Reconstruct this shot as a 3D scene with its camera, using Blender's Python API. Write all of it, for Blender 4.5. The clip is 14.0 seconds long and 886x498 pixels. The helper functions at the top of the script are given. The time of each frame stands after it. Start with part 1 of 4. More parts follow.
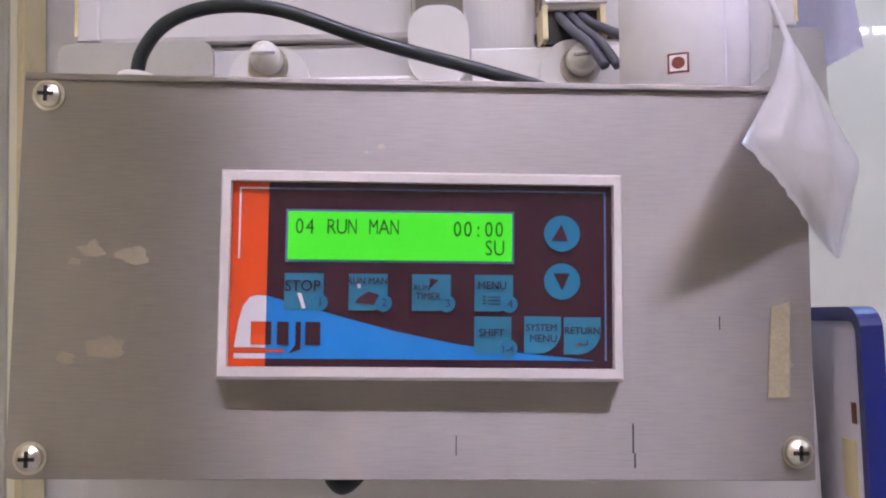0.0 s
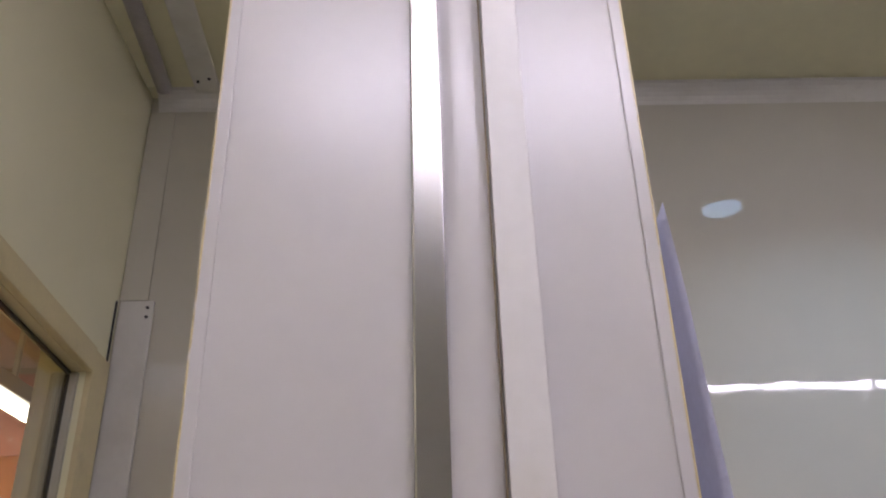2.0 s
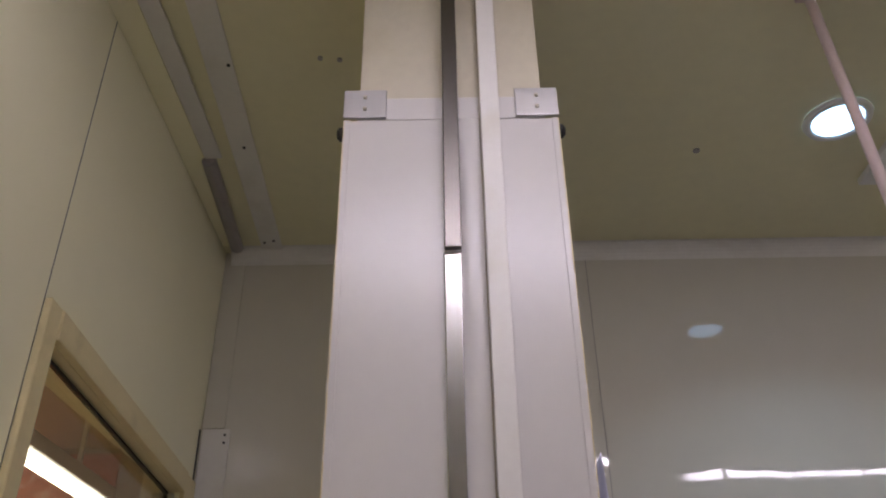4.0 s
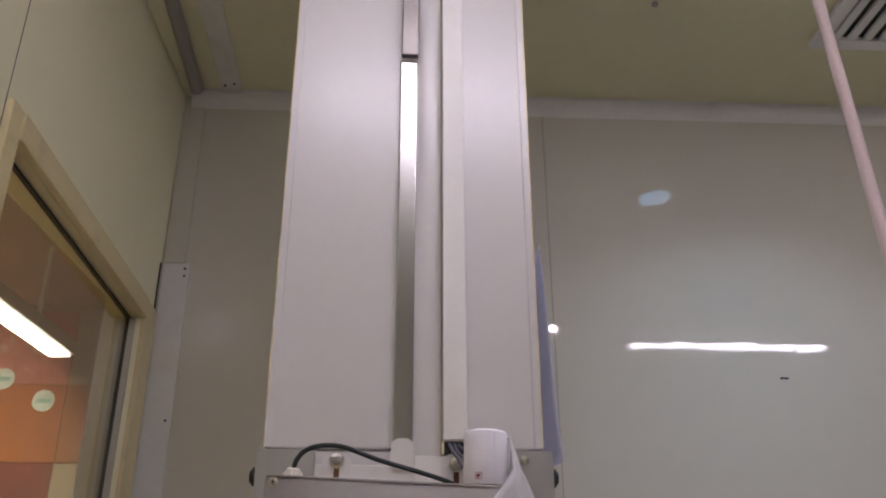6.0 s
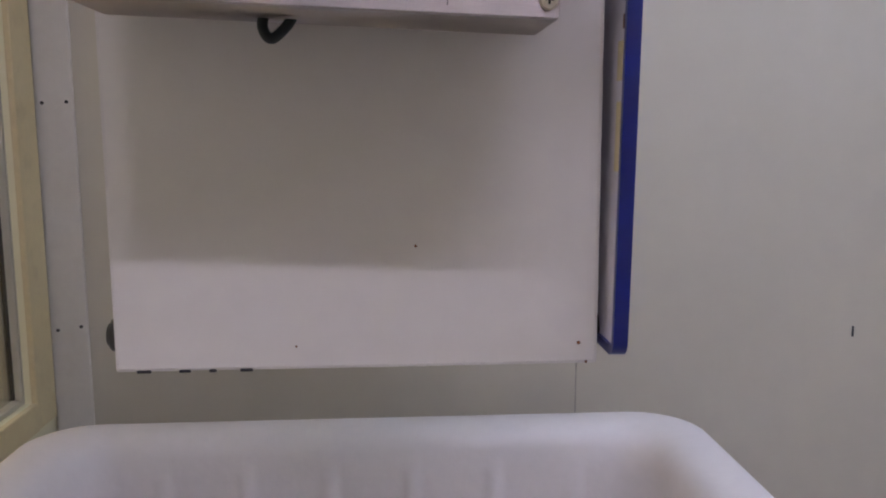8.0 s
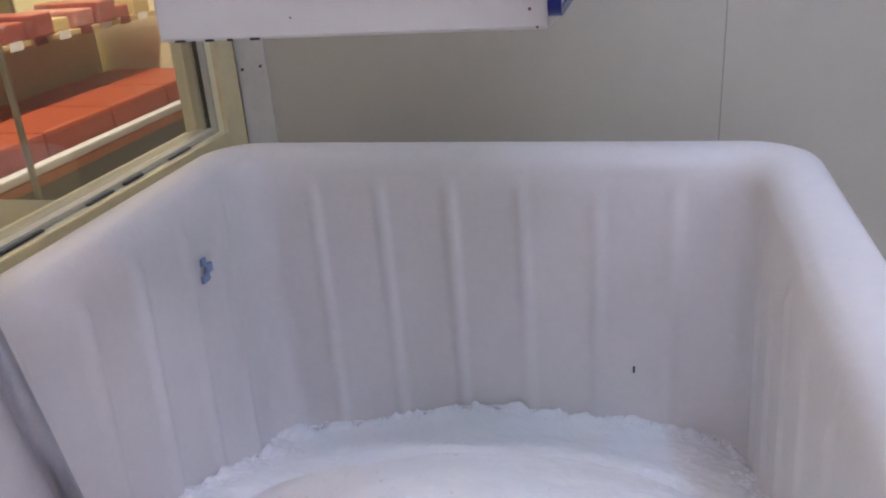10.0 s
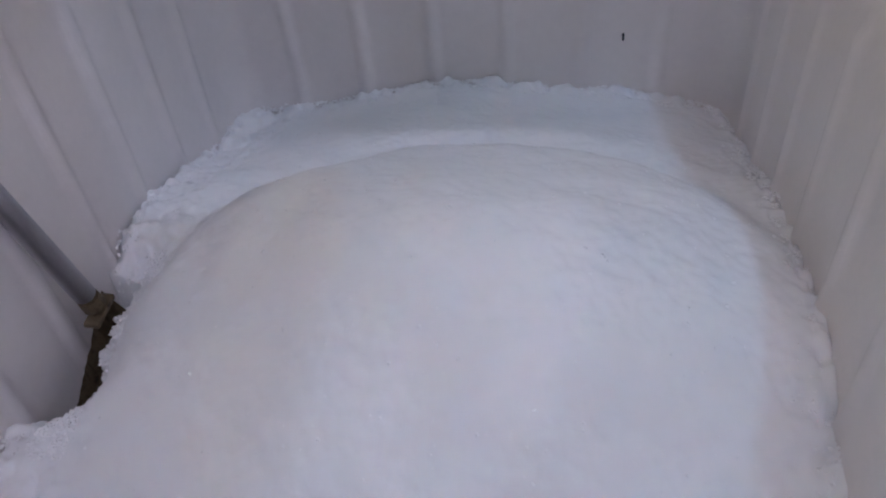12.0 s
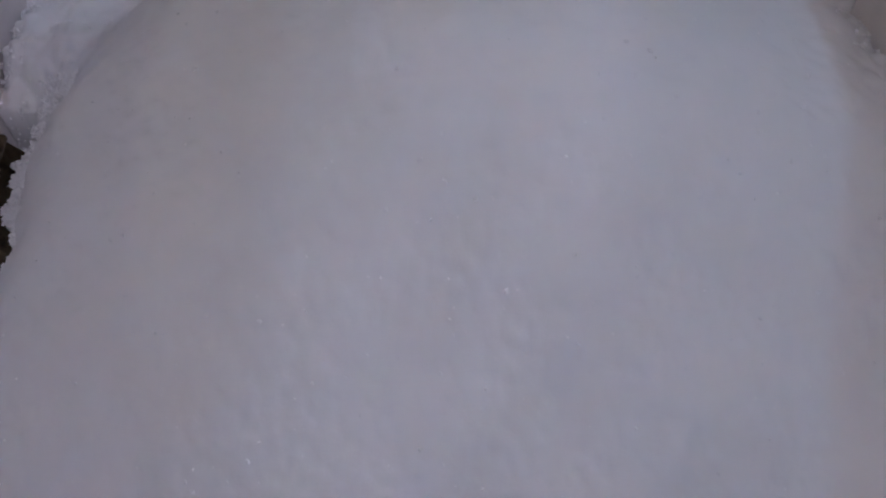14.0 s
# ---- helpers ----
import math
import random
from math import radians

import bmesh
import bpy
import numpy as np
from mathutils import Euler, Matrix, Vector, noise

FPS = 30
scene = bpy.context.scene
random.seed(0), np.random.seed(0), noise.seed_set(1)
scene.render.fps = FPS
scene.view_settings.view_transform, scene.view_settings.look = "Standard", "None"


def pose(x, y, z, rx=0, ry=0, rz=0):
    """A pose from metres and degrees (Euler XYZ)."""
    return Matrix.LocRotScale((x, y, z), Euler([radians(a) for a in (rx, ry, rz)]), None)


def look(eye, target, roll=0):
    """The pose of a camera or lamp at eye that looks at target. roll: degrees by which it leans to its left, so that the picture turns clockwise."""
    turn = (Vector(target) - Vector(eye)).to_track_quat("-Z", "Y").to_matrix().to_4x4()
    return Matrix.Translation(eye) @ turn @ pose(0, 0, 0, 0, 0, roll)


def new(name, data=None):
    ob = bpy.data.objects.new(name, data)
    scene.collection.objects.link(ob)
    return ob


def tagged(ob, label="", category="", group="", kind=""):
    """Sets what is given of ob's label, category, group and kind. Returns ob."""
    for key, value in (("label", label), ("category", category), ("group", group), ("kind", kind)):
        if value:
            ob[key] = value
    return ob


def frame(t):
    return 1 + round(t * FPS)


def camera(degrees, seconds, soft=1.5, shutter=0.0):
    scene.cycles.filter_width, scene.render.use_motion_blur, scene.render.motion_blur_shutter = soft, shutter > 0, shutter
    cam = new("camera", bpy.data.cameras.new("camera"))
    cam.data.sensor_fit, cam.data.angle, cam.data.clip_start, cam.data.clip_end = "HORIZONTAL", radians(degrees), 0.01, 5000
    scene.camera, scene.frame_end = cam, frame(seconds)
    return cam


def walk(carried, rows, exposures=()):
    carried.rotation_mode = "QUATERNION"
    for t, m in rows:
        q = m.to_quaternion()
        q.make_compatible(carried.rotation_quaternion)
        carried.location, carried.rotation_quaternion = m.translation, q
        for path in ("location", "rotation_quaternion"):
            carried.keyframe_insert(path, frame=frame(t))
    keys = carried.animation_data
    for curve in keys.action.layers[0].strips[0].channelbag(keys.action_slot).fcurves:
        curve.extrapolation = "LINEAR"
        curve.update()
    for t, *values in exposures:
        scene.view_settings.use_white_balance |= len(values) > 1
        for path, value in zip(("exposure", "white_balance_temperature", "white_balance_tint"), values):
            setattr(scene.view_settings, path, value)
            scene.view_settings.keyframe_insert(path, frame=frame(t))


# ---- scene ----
cam = camera(56.8, 14.0, soft=2.0)
# seconds, eye, target, roll
PATH = [
    (0, (-0.001, -0.287, 1.543), (0.073, 1.705, 1.702), -2.0),
    (0.5, (0.003, -0.335, 1.536), (0.061, 1.634, 1.885), -2.2),
    (1, (0.004, -0.374, 1.551), (0.088, 1.55, 2.092), -1.9),
    (1.5, (0.009, -0.408, 1.592), (0.098, 1.459, 2.303), -1.9),
    (2, (0.013, -0.464, 1.645), (0.055, 1.32, 2.548), -1.7),
    (2.5, (0.009, -0.529, 1.642), (0.01, 1.238, 2.58), -1.5),
    (3, (0.014, -0.691, 1.646), (-0.024, 1.027, 2.67), -1.6),
    (3.5, (0.025, -0.895, 1.651), (0.033, 0.813, 2.691), -0.8),
    (3.7, (0.012, -0.935, 1.656), (0.007, 0.778, 2.687), -0.8),
    (5.8, (-0.015, -1.023, 1.612), (0.065, 0.775, 2.485), -0.4),
    (6, (0.014, -0.964, 1.502), (0.106, 0.871, 2.291), -0.1),
    (6.5, (0.024, -0.895, 1.524), (0.149, 1.061, 1.925), -0.3),
    (7, (0.049, -0.698, 1.458), (0.173, 1.294, 1.583), 0.5),
    (7.5, (0.034, -0.528, 1.433), (0.246, 1.457, 1.306), -0.7),
    (8, (0.044, -0.482, 1.411), (0.163, 1.495, 1.131), -0.2),
    (8.2, (0.065, -0.477, 1.406), (0.132, 1.486, 1.026), -0.3),
    (10.3, (0.285, -0.586, 1.33), (-0.23, 1.151, 0.483), -3.7),
    (10.5, (0.279, -0.579, 1.329), (-0.216, 1.125, 0.404), -2.4),
    (11, (0.219, -0.528, 1.368), (-0.159, 1.023, 0.163), -2.8),
    (11.5, (0.219, -0.483, 1.344), (-0.077, 0.911, -0.059), -3.9),
    (12, (0.191, -0.441, 1.33), (-0.094, 0.866, -0.157), -5.7),
    (12.5, (0.156, -0.384, 1.284), (-0.056, 0.722, -0.37), -6.3),
    (13, (0.129, -0.34, 1.248), (-0.015, 0.659, -0.479), -8.0),
    (13.5, (0.105, -0.314, 1.207), (-0.05, 0.605, -0.563), -8.7),
    (14, (0.096, -0.31, 1.198), (0.016, 0.597, -0.583), -3.7),
]
# seconds, stops, kelvin, tint
EXPOSURES = [(0.0, 1.05, 6000, 16), (1.0, 0.95, 6100, 15), (1.5, 0.63, 6200, 13), (2.5, 0.1, 6600, 10), (3.7, -0.12, 6700, 10), (5.8, 0.02, 6600, 11), (6.5, 0.2, 6450, 12), (7.5, 0.4, 6250, 13), (8.2, 0.58, 6150, 15), (10.3, 0.76, 5800, 12), (12.0, 0.24, 5800, 10), (14.0, -0.33, 5900, 13)]
walk(cam, [(t, look(eye, target, roll)) for t, eye, target, roll in PATH], EXPOSURES)

# ---------------------------------------------------------------- light


world = bpy.data.worlds.new("room_world")
scene.world = world
world.use_nodes = True
world.node_tree.nodes["Background"].inputs[0].default_value = (0.5, 0.5, 0.55, 1)
world.node_tree.nodes["Background"].inputs[1].default_value = 0.02


def area_lamp(name, m, sx, sy, watts, colour, shape="RECTANGLE"):
    data = bpy.data.lights.new(name, "AREA")
    data.shape, data.size, data.size_y = shape, sx, sy
    data.energy, data.color = watts, colour
    ob = new(name, data)
    ob.matrix_world = m
    return ob


TUBE_COLOUR = (1.0, 0.925, 1.12)
area_lamp("spot_light_blue", pose(0.985, 0.63, 2.94), 0.124, 0.124, 2.7, (0.50, 0.72, 1.0), "DISK").data.spread = radians(115)
area_lamp("shop_light", pose(-1.82, 2.3, 2.66, 0, 50, 0), 0.10, 2.1, 70, (1.0, 0.86, 0.62))


# ---------------------------------------------------------------- materials
def mat(name, colour, rough=0.5, metal=0.0, vary=0.06, scale=6.0, bump=0.0, bump_scale=120.0, dirt=None, dirt_amount=0.0, stretch=None, coat=0.0, random_tint=0.0, gloss_vary=0.05, bump_detail=5):
    """A surface with broad and fine variation of colour and gloss, optional stains and relief."""
    m = bpy.data.materials.new(name)
    m.use_nodes = True
    nt = m.node_tree
    b = nt.nodes["Principled BSDF"]
    b.inputs["Metallic"].default_value = metal
    b.inputs["Roughness"].default_value = rough
    b.inputs["Coat Weight"].default_value = coat
    b.inputs["Coat Roughness"].default_value = 0.08
    co = nt.nodes.new("ShaderNodeTexCoord")
    src = co.outputs["Object"]
    if stretch:
        mp = nt.nodes.new("ShaderNodeMapping")
        mp.inputs["Scale"].default_value = stretch
        nt.links.new(src, mp.inputs["Vector"])
        grain_src = mp.outputs["Vector"]
    else:
        grain_src = src

    def noise_tex(vec, sc, detail):
        n = nt.nodes.new("ShaderNodeTexNoise")
        n.inputs["Scale"].default_value = sc
        n.inputs["Detail"].default_value = detail
        nt.links.new(vec, n.inputs["Vector"])
        return n.outputs["Fac"]

    big, fine = noise_tex(src, scale, 4), noise_tex(grain_src, scale * 14, 6)
    mix = nt.nodes.new("ShaderNodeMath")
    mix.operation = "ADD"
    nt.links.new(big, mix.inputs[0])
    nt.links.new(fine, mix.inputs[1])
    ramp = nt.nodes.new("ShaderNodeMapRange")
    ramp.inputs["From Min"].default_value, ramp.inputs["From Max"].default_value = 0.6, 1.4
    ramp.inputs["To Min"].default_value, ramp.inputs["To Max"].default_value = 1 - vary, 1 + vary
    nt.links.new(mix.outputs[0], ramp.inputs["Value"])
    mul = nt.nodes.new("ShaderNodeVectorMath")
    mul.operation = "SCALE"
    mul.inputs[0].default_value = colour
    nt.links.new(ramp.outputs[0], mul.inputs["Scale"])
    out = mul.outputs[0]
    if random_tint:
        info = nt.nodes.new("ShaderNodeObjectInfo")
        rr = nt.nodes.new("ShaderNodeMapRange")
        rr.inputs["To Min"].default_value, rr.inputs["To Max"].default_value = 1 - random_tint, 1 + random_tint
        nt.links.new(info.outputs["Random"], rr.inputs["Value"])
        m2 = nt.nodes.new("ShaderNodeVectorMath")
        m2.operation = "SCALE"
        nt.links.new(out, m2.inputs[0])
        nt.links.new(rr.outputs[0], m2.inputs["Scale"])
        out = m2.outputs[0]
    if dirt:
        d = noise_tex(src, scale * 1.7, 8)
        dr = nt.nodes.new("ShaderNodeMapRange")
        dr.inputs["From Min"].default_value, dr.inputs["From Max"].default_value = 0.56, 0.78
        dr.inputs["To Max"].default_value = dirt_amount
        nt.links.new(d, dr.inputs["Value"])
        mx = nt.nodes.new("ShaderNodeMix")
        mx.data_type = "RGBA"
        mx.inputs["B"].default_value = (*dirt, 1)
        nt.links.new(dr.outputs[0], mx.inputs["Factor"])
        nt.links.new(out, mx.inputs["A"])
        out = mx.outputs["Result"]
    nt.links.new(out, b.inputs["Base Color"])
    rg = nt.nodes.new("ShaderNodeMapRange")
    rg.inputs["From Min"].default_value, rg.inputs["From Max"].default_value = 0.3, 0.7
    rg.inputs["To Min"].default_value, rg.inputs["To Max"].default_value = rough * (1 - gloss_vary), min(1, rough * (1 + gloss_vary))
    nt.links.new(fine, rg.inputs["Value"])
    nt.links.new(rg.outputs[0], b.inputs["Roughness"])
    if bump:
        bp = nt.nodes.new("ShaderNodeBump")
        bp.inputs["Strength"].default_value = bump
        bp.inputs["Distance"].default_value = 0.002
        nt.links.new(noise_tex(grain_src, bump_scale, bump_detail), bp.inputs["Height"])
        nt.links.new(bp.outputs[0], b.inputs["Normal"])
    return m


def glow(name, colour, strength):
    m = bpy.data.materials.new(name)
    m.use_nodes = True
    b = m.node_tree.nodes["Principled BSDF"]
    b.inputs["Base Color"].default_value = (*colour, 1)
    b.inputs["Emission Color"].default_value = (*colour, 1)
    b.inputs["Emission Strength"].default_value = strength
    return m


def glass_mat():
    m = bpy.data.materials.new("window_glass")
    m.use_nodes = True
    nt = m.node_tree
    nt.nodes.remove(nt.nodes["Principled BSDF"])
    tr, gl, lw, mx = (nt.nodes.new("ShaderNode" + k) for k in ("BsdfTransparent", "BsdfGlossy", "LayerWeight", "MixShader"))
    pw, mu = nt.nodes.new("ShaderNodeMath"), nt.nodes.new("ShaderNodeMath")
    pw.operation, pw.inputs[1].default_value = "POWER", 3.0
    mu.operation, mu.inputs[1].default_value, mu.inputs[2].default_value = "MULTIPLY_ADD", 0.75, 0.11
    gl.inputs["Roughness"].default_value = 0.04
    tr.inputs[0].default_value = (0.90, 0.91, 0.90, 1)
    lw.inputs["Blend"].default_value = 0.5
    nt.links.new(lw.outputs["Facing"], pw.inputs[0])
    nt.links.new(pw.outputs[0], mu.inputs[0])
    nt.links.new(mu.outputs[0], mx.inputs[0])
    nt.links.new(tr.outputs[0], mx.inputs[1])
    nt.links.new(gl.outputs[0], mx.inputs[2])
    nt.links.new(mx.outputs[0], nt.nodes["Material Output"].inputs[0])
    return m


def ice_mat():
    m = bpy.data.materials.new("flake_ice")
    m.use_nodes = True
    nt = m.node_tree
    b = nt.nodes["Principled BSDF"]
    b.inputs["Roughness"].default_value = 0.55
    b.inputs["Subsurface Weight"].default_value = 0.2
    b.inputs["Subsurface Radius"].default_value = (0.02, 0.025, 0.03)
    b.inputs["Subsurface Scale"].default_value = 0.5
    co = nt.nodes.new("ShaderNodeTexCoord")
    n1, n2 = nt.nodes.new("ShaderNodeTexNoise"), nt.nodes.new("ShaderNodeTexNoise")
    n1.inputs["Scale"].default_value, n1.inputs["Detail"].default_value = 7, 6
    n2.inputs["Scale"].default_value, n2.inputs["Detail"].default_value = 160, 6
    for n in (n1, n2):
        nt.links.new(co.outputs["Object"], n.inputs["Vector"])
    ramp = nt.nodes.new("ShaderNodeValToRGB")
    ramp.color_ramp.elements[0].position, ramp.color_ramp.elements[0].color = 0.35, (0.88, 0.885, 0.89, 1)
    ramp.color_ramp.elements[1].position, ramp.color_ramp.elements[1].color = 0.7, (0.96, 0.95, 0.95, 1)
    nt.links.new(n1.outputs["Fac"], ramp.inputs[0])
    nt.links.new(ramp.outputs[0], b.inputs["Base Color"])
    bp = nt.nodes.new("ShaderNodeBump")
    bp.inputs["Strength"].default_value, bp.inputs["Distance"].default_value = 0.16, 0.002
    nt.links.new(n2.outputs["Fac"], bp.inputs["Height"])
    nt.links.new(bp.outputs[0], b.inputs["Normal"])
    return m


# Same cream panels as WALL; the paler colour stands in for light falling westward.
WALL_WEST_LIT = mat("wall_panel_satin_lit", (0.93, 0.89, 0.63), 0.3, vary=0.015, scale=0.8)
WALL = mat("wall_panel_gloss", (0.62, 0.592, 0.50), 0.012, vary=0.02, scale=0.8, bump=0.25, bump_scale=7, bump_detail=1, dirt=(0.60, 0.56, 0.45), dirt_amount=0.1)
CEIL = mat("ceiling_panel", (0.75, 0.71, 0.48), 0.4, vary=0.04, scale=2)
TRIM = mat("white_trim", (0.72, 0.70, 0.65), 0.35, vary=0.04, scale=5, dirt=(0.5, 0.46, 0.36), dirt_amount=0.3)
CREAM = mat("cream_frame", (0.76, 0.66, 0.38), 0.4, vary=0.05, scale=8, dirt=(0.45, 0.38, 0.2), dirt_amount=0.4)
FLOOR = mat("floor_tile_grey", (0.40, 0.38, 0.35), 0.5, vary=0.12, scale=4, bump=0.2)
WHITE_PANEL = mat("white_chute_plastic", (0.65, 0.625, 0.595), 0.29, vary=0.02, scale=3, dirt=(0.76, 0.71, 0.62), dirt_amount=0.25)
TRUNK = mat("white_trunking", (0.80, 0.78, 0.73), 0.4, vary=0.03, scale=5, dirt=(0.66, 0.6, 0.44), dirt_amount=0.4)
STEEL = mat("brushed_steel", (0.37, 0.340, 0.313), 0.42, 1.0, vary=0.17, scale=9, bump=0.08, bump_scale=160, stretch=(0.7, 6, 12), gloss_vary=0.25, dirt=(0.50, 0.42, 0.30), dirt_amount=0.4)
# horizontal brushing spreads light up and down
grain = STEEL.node_tree.nodes.new("ShaderNodeTangent")
grain.direction_type, grain.axis = "RADIAL", "Z"
steel_bsdf = STEEL.node_tree.nodes["Principled BSDF"]
steel_bsdf.inputs["Anisotropic"].default_value, steel_bsdf.inputs["Anisotropic Rotation"].default_value = 1.0, 0.25
STEEL.node_tree.links.new(grain.outputs[0], steel_bsdf.inputs["Tangent"])
STEEL_STRIP = mat("steel_strip", (0.42, 0.41, 0.385), 0.25, 1.0, vary=0.03, scale=6, bump=0.015, bump_scale=60, stretch=(10, 10, 0.6))
DARK_STEEL = mat("dark_steel_strip", (0.15, 0.138, 0.125), 0.36, 1.0, vary=0.08, scale=14, stretch=(2, 2, 0.5))
DULL_STEEL = mat("dull_steel_bracket", (0.50, 0.49, 0.48), 0.42, 1.0, vary=0.08, scale=14, stretch=(2, 2, 10))
SCREW = mat("screw_metal", (0.62, 0.58, 0.48), 0.3, 1.0, vary=0.2, scale=80)
DARK_HOLE = mat("dark_recess", (0.02, 0.018, 0.015), 0.7)
RUBBER = mat("black_cable", (0.012, 0.018, 0.018), 0.42, vary=0.15, scale=40)
GREY_WIRE = mat("grey_wire", (0.10, 0.10, 0.12), 0.45, vary=0.1, scale=40)
KNOB = mat("black_knob", (0.015, 0.014, 0.013), 0.5, vary=0.15, scale=60)
WHITE_CAP = mat("white_bolt_cap", (0.78, 0.75, 0.68), 0.42, vary=0.08, scale=70, dirt=(0.35, 0.25, 0.14), dirt_amount=0.5)
BEZEL = mat("bezel_plastic", (0.74, 0.68, 0.66), 0.38, vary=0.04, scale=30, dirt=(0.5, 0.4, 0.32), dirt_amount=0.35)
PURPLE = mat("keypad_dark_purple", (0.045, 0.012, 0.022), 0.22, vary=0.08, scale=30)
ORANGE = mat("keypad_orange", (0.72, 0.075, 0.012), 0.25, vary=0.03, scale=30)
SKY_BLUE = mat("keypad_blue", (0.02, 0.22, 0.62), 0.25, vary=0.03, scale=30)
TEAL = mat("keypad_button_blue", (0.025, 0.17, 0.28), 0.3, vary=0.05, scale=60)
TEAL_DISC = mat("keypad_disc_blue", (0.018, 0.16, 0.29), 0.3, vary=0.05, scale=60)
KEY_WHITE = mat("keypad_white", (0.74, 0.70, 0.74), 0.3, vary=0.03, scale=40)
KEY_INK = mat("keypad_ink", (0.02, 0.022, 0.07), 0.4)
KEY_LINE = mat("keypad_line_blue", (0.10, 0.15, 0.32), 0.3)
LCD = glow("lcd_backlight", (0.06, 0.9, 0.003), 0.36)
LCD.node_tree.nodes["Principled BSDF"].inputs["Base Color"].default_value = (0.02, 0.12, 0.002, 1)
LCD_INK = mat("lcd_ink", (0.008, 0.06, 0.004), 0.5)
PAPER = mat("label_paper", (0.89, 0.86, 0.89), 0.45, vary=0.03, scale=14)
FILM_BACK = mat("waxed_backing_paper", (0.95, 0.93, 0.93), 0.25, vary=0.03, scale=20, bump=0.2, bump_scale=50, coat=0.4)
film_nodes = FILM_BACK.node_tree
thin, blend = film_nodes.nodes.new("ShaderNodeBsdfTranslucent"), film_nodes.nodes.new("ShaderNodeMixShader")
thin.inputs[0].default_value, blend.inputs[0].default_value = (0.97, 0.95, 0.95, 1), 0.45
film_nodes.links.new(film_nodes.nodes["Principled BSDF"].outputs[0], blend.inputs[1])
film_nodes.links.new(thin.outputs[0], blend.inputs[2])
film_nodes.links.new(blend.outputs[0], film_nodes.nodes["Material Output"].inputs[0])
LILAC = mat("paper_sheets_lilac", (0.78, 0.76, 0.86), 0.5, vary=0.06, scale=12)
BROWN_INK = mat("brown_print", (0.20, 0.035, 0.02), 0.5)
BLUE_RIM = mat("blue_plastic_rim", (0.006, 0.012, 0.13), 0.3, vary=0.0, scale=4)
BOARD_WHITE = mat("white_board_face", (0.74, 0.71, 0.76), 0.4, vary=0.05, scale=14, dirt=(0.5, 0.42, 0.34), dirt_amount=0.4)
TUB = mat("tub_polyethylene", (0.78, 0.745, 0.73), 0.38, vary=0.03, scale=4, bump=0.25, bump_scale=90, dirt=(0.70, 0.65, 0.58), dirt_amount=0.2)
BLUE_MARK = mat("blue_marker", (0.24, 0.30, 0.46), 0.5, vary=0.3, scale=90)
ICE = ice_mat()
FLAKE = mat("loose_ice", (0.95, 0.945, 0.945), 0.5, vary=0.03, scale=20)
CRYSTAL = mat("ice_crystal", (0.97, 0.97, 0.98), 0.09, vary=0.02)
CRYSTAL.node_tree.nodes["Principled BSDF"].inputs["Specular IOR Level"].default_value = 1.0
SHAFT = mat("shovel_shaft_steel", (0.48, 0.47, 0.50), 0.35, 0.9, vary=0.15, scale=12, stretch=(6, 6, 1))
RUSTY = mat("shovel_blade_rusty", (0.16, 0.12, 0.07), 0.6, 0.5, vary=0.4, scale=40, bump=0.5, dirt=(0.02, 0.017, 0.012), dirt_amount=0.9)
RUST_SPOT = mat("rust_spot", (0.16, 0.06, 0.02), 0.7, vary=0.3, scale=100)
BLACK_MARK = mat("black_scuff", (0.03, 0.03, 0.035), 0.6)
LAMP_BODY = mat("lamp_housing_white", (0.80, 0.79, 0.77), 0.35, vary=0.03)
LOUVRE = mat("lamp_louvre", (0.93, 0.93, 0.93), 0.3, vary=0.02)
TUBE_GLOW = glow("tube_glow", TUBE_COLOUR, 64.0)
TUBE_GLOW_SIDE = glow("tube_glow_side", TUBE_COLOUR, 24.0)
TUBE_GLOW_FILL = glow("tube_glow_fill", TUBE_COLOUR, 26.0)
SPOT_GLOW = glow("spot_glow", (0.40, 0.66, 1.0), 5.0)
SHOP_GLOW = glow("shop_tube_glow", (1.0, 0.93, 0.78), 5.0)
GREY_CONDUIT = mat("grey_conduit", (0.36, 0.33, 0.31), 0.4, vary=0.1, scale=12)
PINK_PIPE = mat("pinkish_pipe", (0.62, 0.50, 0.47), 0.35, vary=0.06, scale=10)
SEAM_GREY = mat("seam_grey", (0.40, 0.38, 0.33), 0.6)
BEAD_GREY = mat("grey_green_bead", (0.52, 0.50, 0.40), 0.45, vary=0.06, scale=20)
GASKET = mat("window_gasket", (0.05, 0.05, 0.04), 0.6)
GLASS = glass_mat()
SHOP_WALL = mat("shop_wall_yellow", (0.55, 0.46, 0.22), 0.5, vary=0.06, scale=2)
SHOP_END = mat("shop_end_wall_beige", (0.36, 0.30, 0.22), 0.45, vary=0.12, scale=1.5)
SHOP_BROWN = mat("shop_ceiling_beige", (0.40, 0.31, 0.25), 0.5, vary=0.15, scale=2)
POSTER_ORANGE = mat("poster_orange", (0.36, 0.13, 0.045), 0.4, vary=0.25, scale=7, dirt=(0.35, 0.05, 0.04), dirt_amount=0.7)
POSTER_PINK = mat("poster_pink", (0.50, 0.20, 0.17), 0.4, vary=0.3, scale=9, dirt=(0.75, 0.66, 0.62), dirt_amount=0.8)
TRAY_ORANGE = mat("orange_mat", (0.40, 0.075, 0.02), 0.5, vary=0.12, scale=10)
CARTON = mat("yellow_carton", (0.60, 0.45, 0.20), 0.6, vary=0.08, scale=8)
MEAT = mat("packed_goods_red", (0.34, 0.07, 0.05), 0.35, vary=0.4, scale=18, dirt=(0.55, 0.45, 0.4), dirt_amount=0.7)
